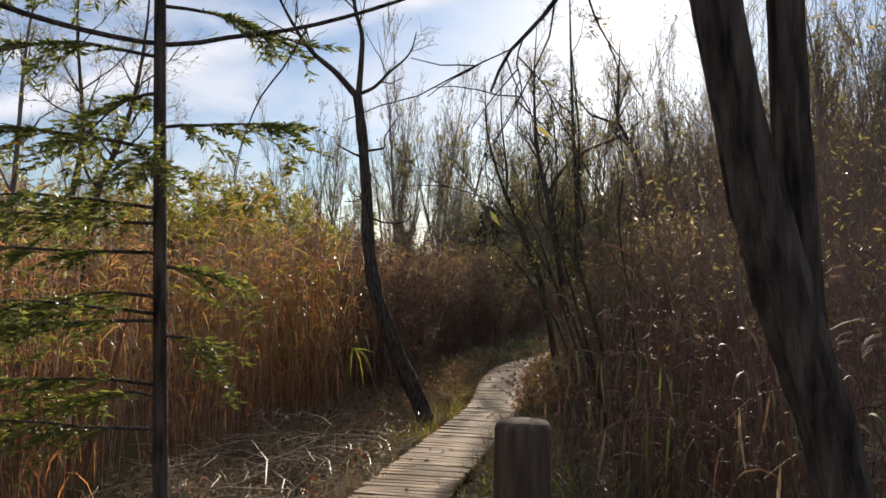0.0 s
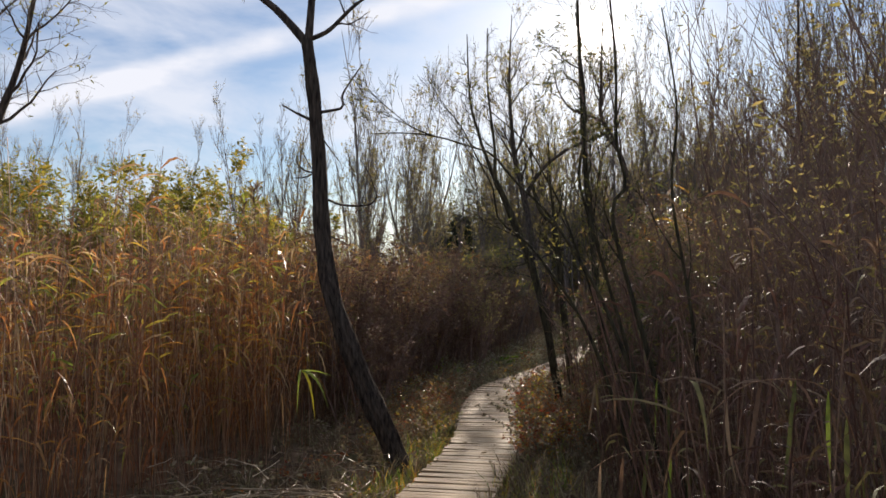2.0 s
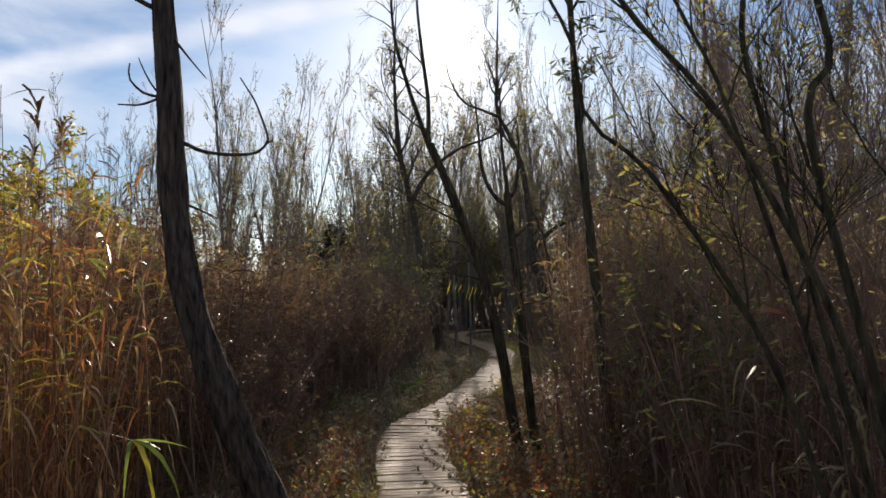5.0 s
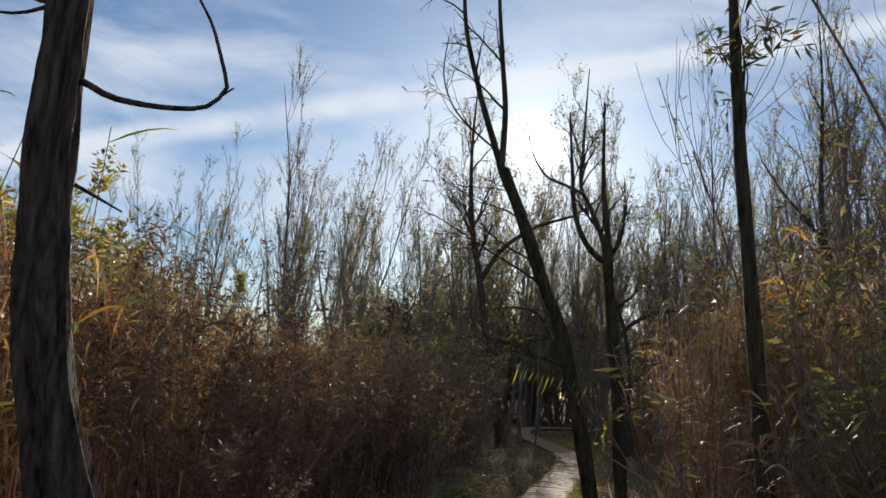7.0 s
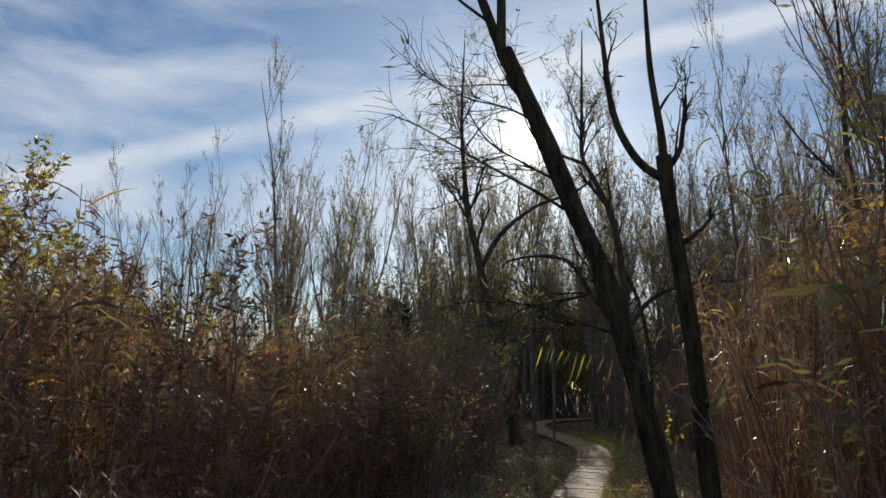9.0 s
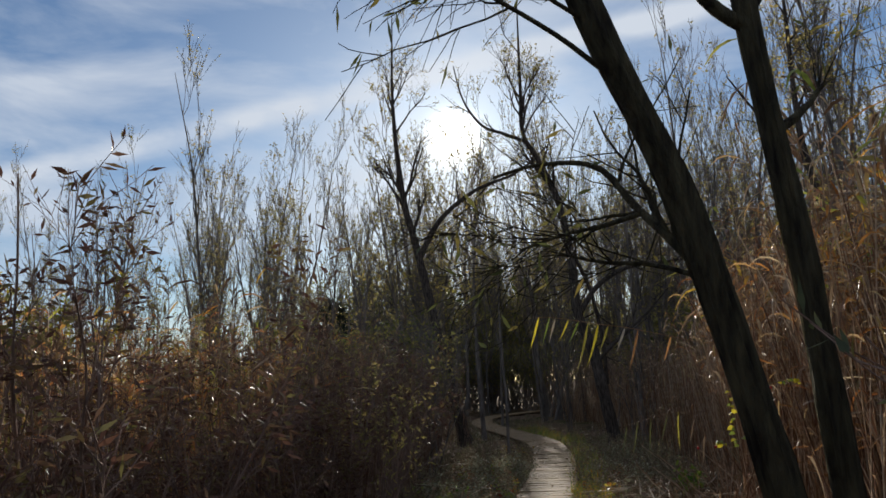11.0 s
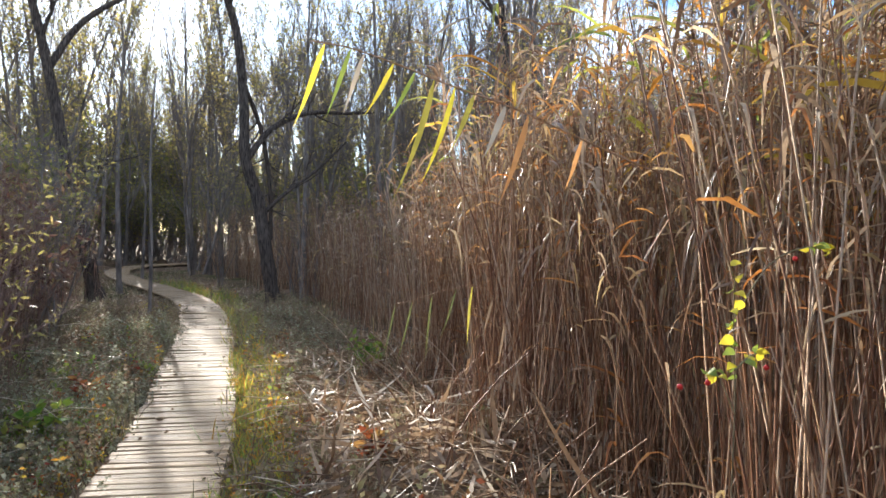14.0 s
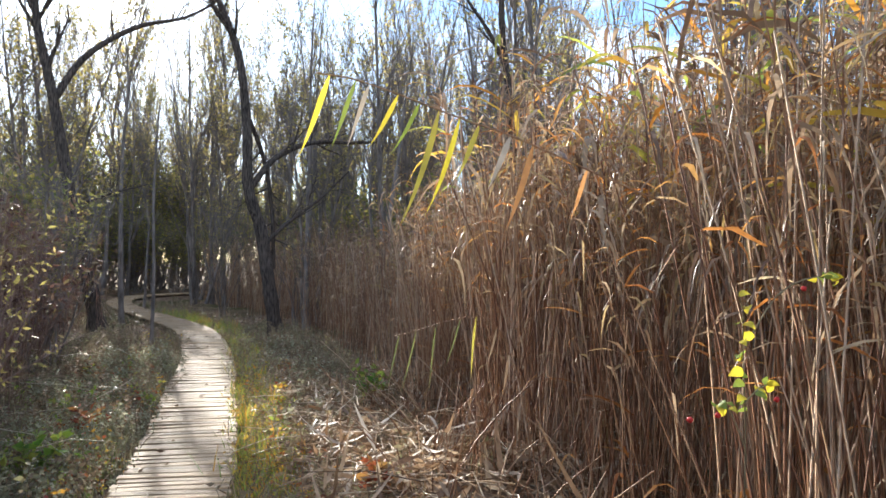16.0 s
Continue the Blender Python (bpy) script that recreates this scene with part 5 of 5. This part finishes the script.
# ---- single plants that stand out ----
def arch_reed(name, label, line, r, leaves, mats, seed, drift=0.0):
    """An arching stalk with leaves hanging from it: leaves are (fraction, length, width, material index)."""
    rng = np.random.default_rng(seed)
    ob = root(name, label, "reed")
    Ps = smooth_line(line, 0.06)
    V, F = tube(Ps, np.linspace(r, r * 0.5, len(Ps)), 5)
    part("stalk", quad_mesh("stalk", V, F, [M_stalk], None, True), ob)
    for f, ln, wd, mi in leaves:
        p, t = along(Ps, f)
        k = np.linspace(0, 1, 11)
        sway = np.array([-0.20, 0.15]) * drift + rng.normal(0, 0.09, 2)
        P = np.stack([p[0] + t[0] * 0.03 * k + sway[0] * ln * k ** 2, p[1] + t[1] * 0.03 * k + sway[1] * ln * k ** 2, p[2] + ln * (0.10 * np.sin(k * 3.1) * (1 - k) - k * 0.98)], -1)
        W = wd * 0.5 * np.array([0.12, 0.5, 0.82, 0.97, 1.0, 0.94, 0.82, 0.64, 0.42, 0.2, 0.02])
        s = np.array([0.81, -0.59, 0.0]) * 1.0 + rng.normal(0, 0.35, 3)
        s /= np.linalg.norm(s)
        V, F = strip(P, W * 0.8, s)
        part("leaf", quad_mesh("leaf", V, F, [mats[mi]]), ob)
    return ob


arch_reed("arching_reed", "long bent reed stalk hung with broad green and orange leaves", [(2.62, 13.25, 1.05), (2.40, 13.22, 1.48), (2.20, 13.2, 1.605), (2.06, 13.19, 1.634), (1.85, 13.19, 1.683), (1.707, 13.19, 1.716), (1.633, 13.19, 1.727), (1.546, 13.19, 1.742), (1.471, 13.19, 1.757), (1.36, 13.19, 1.772), (1.30, 13.19, 1.765)], 0.0026,
          [(0.986, 0.13, 0.013, 1), (0.958, 0.11, 0.012, 5), (0.943, 0.10, 0.010, 4), (0.910, 0.09, 0.012, 1), (0.884, 0.09, 0.013, 5), (0.860, 0.20, 0.015, 0), (0.833, 0.17, 0.013, 1), (0.807, 0.10, 0.014, 0), (0.763, 0.10, 0.017, 4), (0.729, 0.17, 0.019, 2), (0.640, 0.10, 0.013, 2)],
          [M_gold, M_yellow, M_amber, M_litter, M_bleached, M_green], 71, 0.5)
arch_reed("arching_reed", "thin pale reed bent over with narrow hanging leaves", [(2.62, 14.0, 0.15), (2.56, 14.05, 0.9), (2.45, 14.1, 1.28), (2.3, 14.12, 1.31), (2.15, 14.12, 1.28), (2.02, 14.12, 1.26)], 0.003,
          [(0.99, 0.17, 0.007, 1), (0.95, 0.20, 0.007, 1), (0.90, 0.21, 0.007, 1), (0.84, 0.16, 0.008, 1), (0.80, 0.2, 0.010, 0), (0.74, 0.13, 0.011, 3), (0.68, 0.15, 0.012, 3)], [M_gold, M_lance, M_gold, M_litter], 72)

def leaf_fan(name, label, stalk, ways, seed, mats):
    """A short stalk whose long leaves spread at its tip."""
    rng = np.random.default_rng(seed)
    ob = root(name, label, "reed")
    Ps = smooth_line(stalk, 0.06)
    V, F = tube(Ps, np.linspace(0.004, 0.0025, len(Ps)), 5)
    part("stalk", quad_mesh("stalk", V, F, [M_stalk], None, True), ob)
    for a, ln, wd, rise, fall, mi in ways:
        V, F = reed_leaf(rng, Ps[-1], a, ln, wd, rise, fall)
        part("leaf", quad_mesh("leaf", V, F, [mats[mi]]), ob)


leaf_fan("green_reed", "bunch of green reed leaves hanging over dead weeds", [(-1.3, 9.45, 0.0), (-1.25, 9.42, 0.5), (-1.12, 9.35, 0.98)],
         [(-0.1, 0.34, 0.034, 0.05, 0.25, 0), (-0.4, 0.36, 0.036, 0.0, 0.9, 0), (-0.9, 0.34, 0.034, 0.0, 1.2, 1), (0.4, 0.3, 0.03, 0.0, 0.8, 0), (3.0, 0.3, 0.022, 0.35, 0.1, 2), (-1.6, 0.3, 0.03, 0.1, 1.3, 0)], 73, [M_green, M_yellow, M_litter])


def sedge(at, seed, blades, h):
    """A clump of long arching sedge leaves."""
    rng = np.random.default_rng(seed)
    ob = root("sedge_clump", "clump of long arching green sedge leaves beside the boardwalk", "sedge", (at[0], at[1], gz(*at)), "sedge clumps")
    for _ in range(blades):
        a = rng.random() * 2 * math.pi
        V, F = reed_leaf(rng, (rng.normal(0, 0.05), rng.normal(0, 0.05), 0), a, h * (0.7 + 0.6 * rng.random()), 0.013 + 0.008 * rng.random(), 1.3 + 0.6 * rng.random(), 1.2 + 0.8 * rng.random())
        part("blade", quad_mesh("blade", V, F, [(M_lance, M_green, M_lance, M_brown)[int(rng.integers(0, 4))]]), ob)


for k, (x, y, n, h) in enumerate([(0.95, 5.3, 34, 0.62), (1.15, 4.7, 34, 0.68), (1.05, 6.1, 28, 0.6), (1.3, 5.6, 34, 0.75), (1.4, 4.1, 28, 0.7), (1.2, 7.0, 24, 0.6), (1.0, 3.9, 22, 0.55)]):
    sedge((x, y), 240 + k, n, h)
for k, (x, y, h, sd) in enumerate([(1.35, 4.1, 1.0, 1), (1.5, 5.0, 1.25, 2), (1.25, 5.8, 0.95, 3), (1.7, 3.2, 1.3, 4), (1.45, 6.8, 1.2, 5), (1.55, 2.5, 1.2, 6)]):
    arch_reed("arching_reed", "reed with long green leaves drooping over the boardwalk edge", [(x + 0.1, y, gz(x, y)), (x + 0.02, y, gz(x, y) + h * 0.6), (x - 0.12, y - 0.03, gz(x, y) + h * 0.95), (x - 0.42, y - 0.08, gz(x, y) + h), (x - 0.62, y - 0.1, gz(x, y) + h * 0.9)], 0.0035,
              [(0.55, 0.34, 0.022, 1), (0.65, 0.4, 0.024, 1), (0.72, 0.36, 0.02, 0), (0.8, 0.4, 0.024, 1), (0.88, 0.32, 0.022, 2), (0.96, 0.3, 0.02, 3)], [M_green, M_lance, M_brown, M_litter], 80 + sd)


def berry_vine():
    rng = np.random.default_rng(74)
    ob = root("berry_vine", "climbing vine with yellow heart-shaped leaves and red berries on reed stalks", "vine")
    lines = [[(1.99, 12.90, -0.02), (1.96, 12.90, 0.7), (1.955, 12.89, 1.18), (1.95, 12.89, 1.30), (1.945, 12.89, 1.37), (1.937, 12.885, 1.43), (1.891, 12.885, 1.48)],
             [(1.953, 12.89, 1.20), (1.90, 12.885, 1.27), (1.86, 12.88, 1.285), (1.835, 12.88, 1.295)],
             [(1.95, 12.89, 1.27), (2.01, 12.885, 1.30), (2.06, 12.885, 1.285)],
             [(1.95, 12.89, 1.36), (2.03, 12.885, 1.44), (2.11, 12.88, 1.47), (2.198, 12.88, 1.475), (2.27, 12.88, 1.455)]]
    tubes = [(smooth_line(l, 0.04), 0.0022, 0.0012) for l in lines]
    part("stem", wood_mesh("stem", tubes, 4, M_weed), ob)
    for k, (P, *_r) in enumerate(tubes):
        for j in range((15, 7, 6, 8)[k]):
            p, t = along(P, (0.86, 0.7, 0.35, 0.72)[k] + (0.14, 0.3, 0.65, 0.28)[k] * (j + rng.random()) / (15, 7, 6, 8)[k])
            w = side_way(rng, t, 1.2)
            w[2] -= 0.7
            w /= np.linalg.norm(w)
            s = np.array([0.81, -0.59, 0.15]) + rng.normal(0, 0.3, 3)
            s -= w * (s @ w)
            s /= np.linalg.norm(s)
            ln = 0.016 + 0.012 * rng.random()
            q = np.linspace(0, 1, 6)
            V, F = strip(p + w * ln * q[:, None] + np.cross(w, s) * (0.006 * np.sin(q * 3))[:, None], ln * np.array([0.12, 0.34, 0.36, 0.28, 0.15, 0.01]), s)
            part("leaf", quad_mesh("leaf", V, F, [M_yellow if rng.random() < 0.75 else M_green]), ob)
    for p in [(1.862, 12.878, 1.262), (2.105, 12.876, 1.455), (1.795, 12.88, 1.262), (2.03, 12.88, 1.27)]:
        bm = bmesh.new()
        bmesh.ops.create_icosphere(bm, subdivisions=2, radius=0.005, matrix=Matrix.Translation(p))
        me = bpy.data.meshes.new("berry")
        bm.to_mesh(me)
        bm.free()
        me.materials.append(M_berry)
        part("berry", me, ob, "shiny red berry")


berry_vine()


def green_plant(at, seed, label, mat, h=0.45, n=9):
    rng = np.random.default_rng(seed)
    ob = root("leafy_plant", label, "plant", (at[0], at[1], gz(*at)))
    tubes, pos, way = [], [], []
    for _ in range(n):
        d = np.array([rng.normal(0, 0.4), rng.normal(0, 0.4), 1.0])
        P = bent((0, 0, -0.02), d / np.linalg.norm(d), h * (0.6 + 0.6 * rng.random()), 4, rng, 0, 0.15)
        tubes.append((P, 0.004, 0.0015))
        for _ in range(14):
            p, t = along(P, 0.3 + 0.7 * rng.random())
            pos.append(p)
            way.append(side_way(rng, t, 1.2))
    part("stem", wood_mesh("stem", tubes, 3, M_weed), ob)
    V, F = leaf_quads(pos, way, 0.085, 0.05, rng)
    part("leaves", quad_mesh("leaves", V, F, [mat]), ob)


green_plant((5.25, 19.6), 91, "bushy green leafy plant among dead weeds", M_green)
green_plant((1.75, 18.3), 92, "low green leafy plant in dead grass", M_green, 0.35)
green_plant((2.35, 19.6), 93, "red-leaved plant in dead grass beside the boardwalk", M_red, 0.3)
green_plant((3.15, 16.0), 94, "small red-leaved plant at the boardwalk edge", M_red, 0.2, 5)


# ---- post by the boardwalk ----
def timber_post():
    rng = np.random.default_rng(95)
    x, y = 0.28, 3.02
    z0 = gz(x, y) - 0.1
    P = np.array([(x, y, z0), (x, y, z0 + 0.4), (x + 0.005, y, z0 + 0.8), (x + 0.01, y, z0 + 1.22), (x + 0.01, y, z0 + 1.245), (x + 0.01, y, z0 + 1.247)])
    V, F = tube(P, (0.118, 0.115, 0.112, 0.110, 0.100, 0.002), 14, 0.05, rng)
    tagged(new("timber_post", quad_mesh("timber_post", V, F, [M_post], None, True)), "thick weathered round timber post beside the boardwalk", "post")


timber_post()


# ---- boardwalk ----
def plank_mesh(seed):
    rng = np.random.default_rng(seed)
    bm = bmesh.new()
    bmesh.ops.create_cube(bm, size=1.0)
    w, d, h = 0.75 + rng.normal(0, 0.014), 0.090 + rng.normal(0, 0.002), 0.034
    for v in bm.verts:
        v.co = Vector((v.co.x * w + rng.normal(0, 0.004), v.co.y * d, v.co.z * h))
    bmesh.ops.bevel(bm, geom=[e for e in bm.edges], offset=0.006, segments=1, affect="EDGES")
    me = bpy.data.meshes.new("plank")
    bm.to_mesh(me)
    bm.free()
    me.materials.append(M_plank)
    return me


def boardwalk():
    rng = np.random.default_rng(96)
    L = WALKLINE
    T = np.gradient(L, axis=0)
    T /= np.linalg.norm(T, axis=1, keepdims=True)
    N = np.stack([T[:, 1], -T[:, 0]], -1)
    z = deck_z(L[:, 1])
    pcs = []
    for s in (-0.24, 0.24):
        P = np.column_stack([L + N * s, z - 0.085])
        V, F = tube(P, np.full(len(P), 0.055), 4)
        pcs.append((V, F, 0))
    V, F, M = join(pcs)
    base = new("boardwalk", quad_mesh("boardwalk", V, F, [M_post], M))
    tagged(base, "narrow weathered plank boardwalk winding through the marsh", "boardwalk", kind="structure")
    meshes = [plank_mesh(700 + k) for k in range(8)]
    far = []
    for i in range(len(L)):
        me = meshes[int(rng.integers(0, 8))]
        slope = (z[min(i + 1, len(L) - 1)] - z[max(i - 1, 0)]) / 0.204
        m = pose(L[i, 0] + rng.normal(0, 0.008), L[i, 1], z[i] - 0.012 + rng.normal(0, 0.003), math.degrees(math.atan(slope)) + rng.normal(0, 0.9), rng.normal(0, 0.6), math.degrees(math.atan2(-T[i, 0], T[i, 1])) + rng.normal(0, 0.8))
        if 2.0 < L[i, 1] < 29.0:
            ob = new("plank", me)
            ob.parent = base
            ob.matrix_basis = m
        else:
            far.append((me, m))
    bm = bmesh.new()
    for me, m in far:
        n0 = len(bm.verts)
        bm.from_mesh(me)
        bm.verts.ensure_lookup_table()
        for v in bm.verts[n0:]:
            v.co = m @ v.co
    me = bpy.data.meshes.new("far_planks")
    bm.to_mesh(me)
    bm.free()
    me.materials.append(M_plank)
    tagged(part("far_planks", me, base), kind="stuff")


boardwalk()
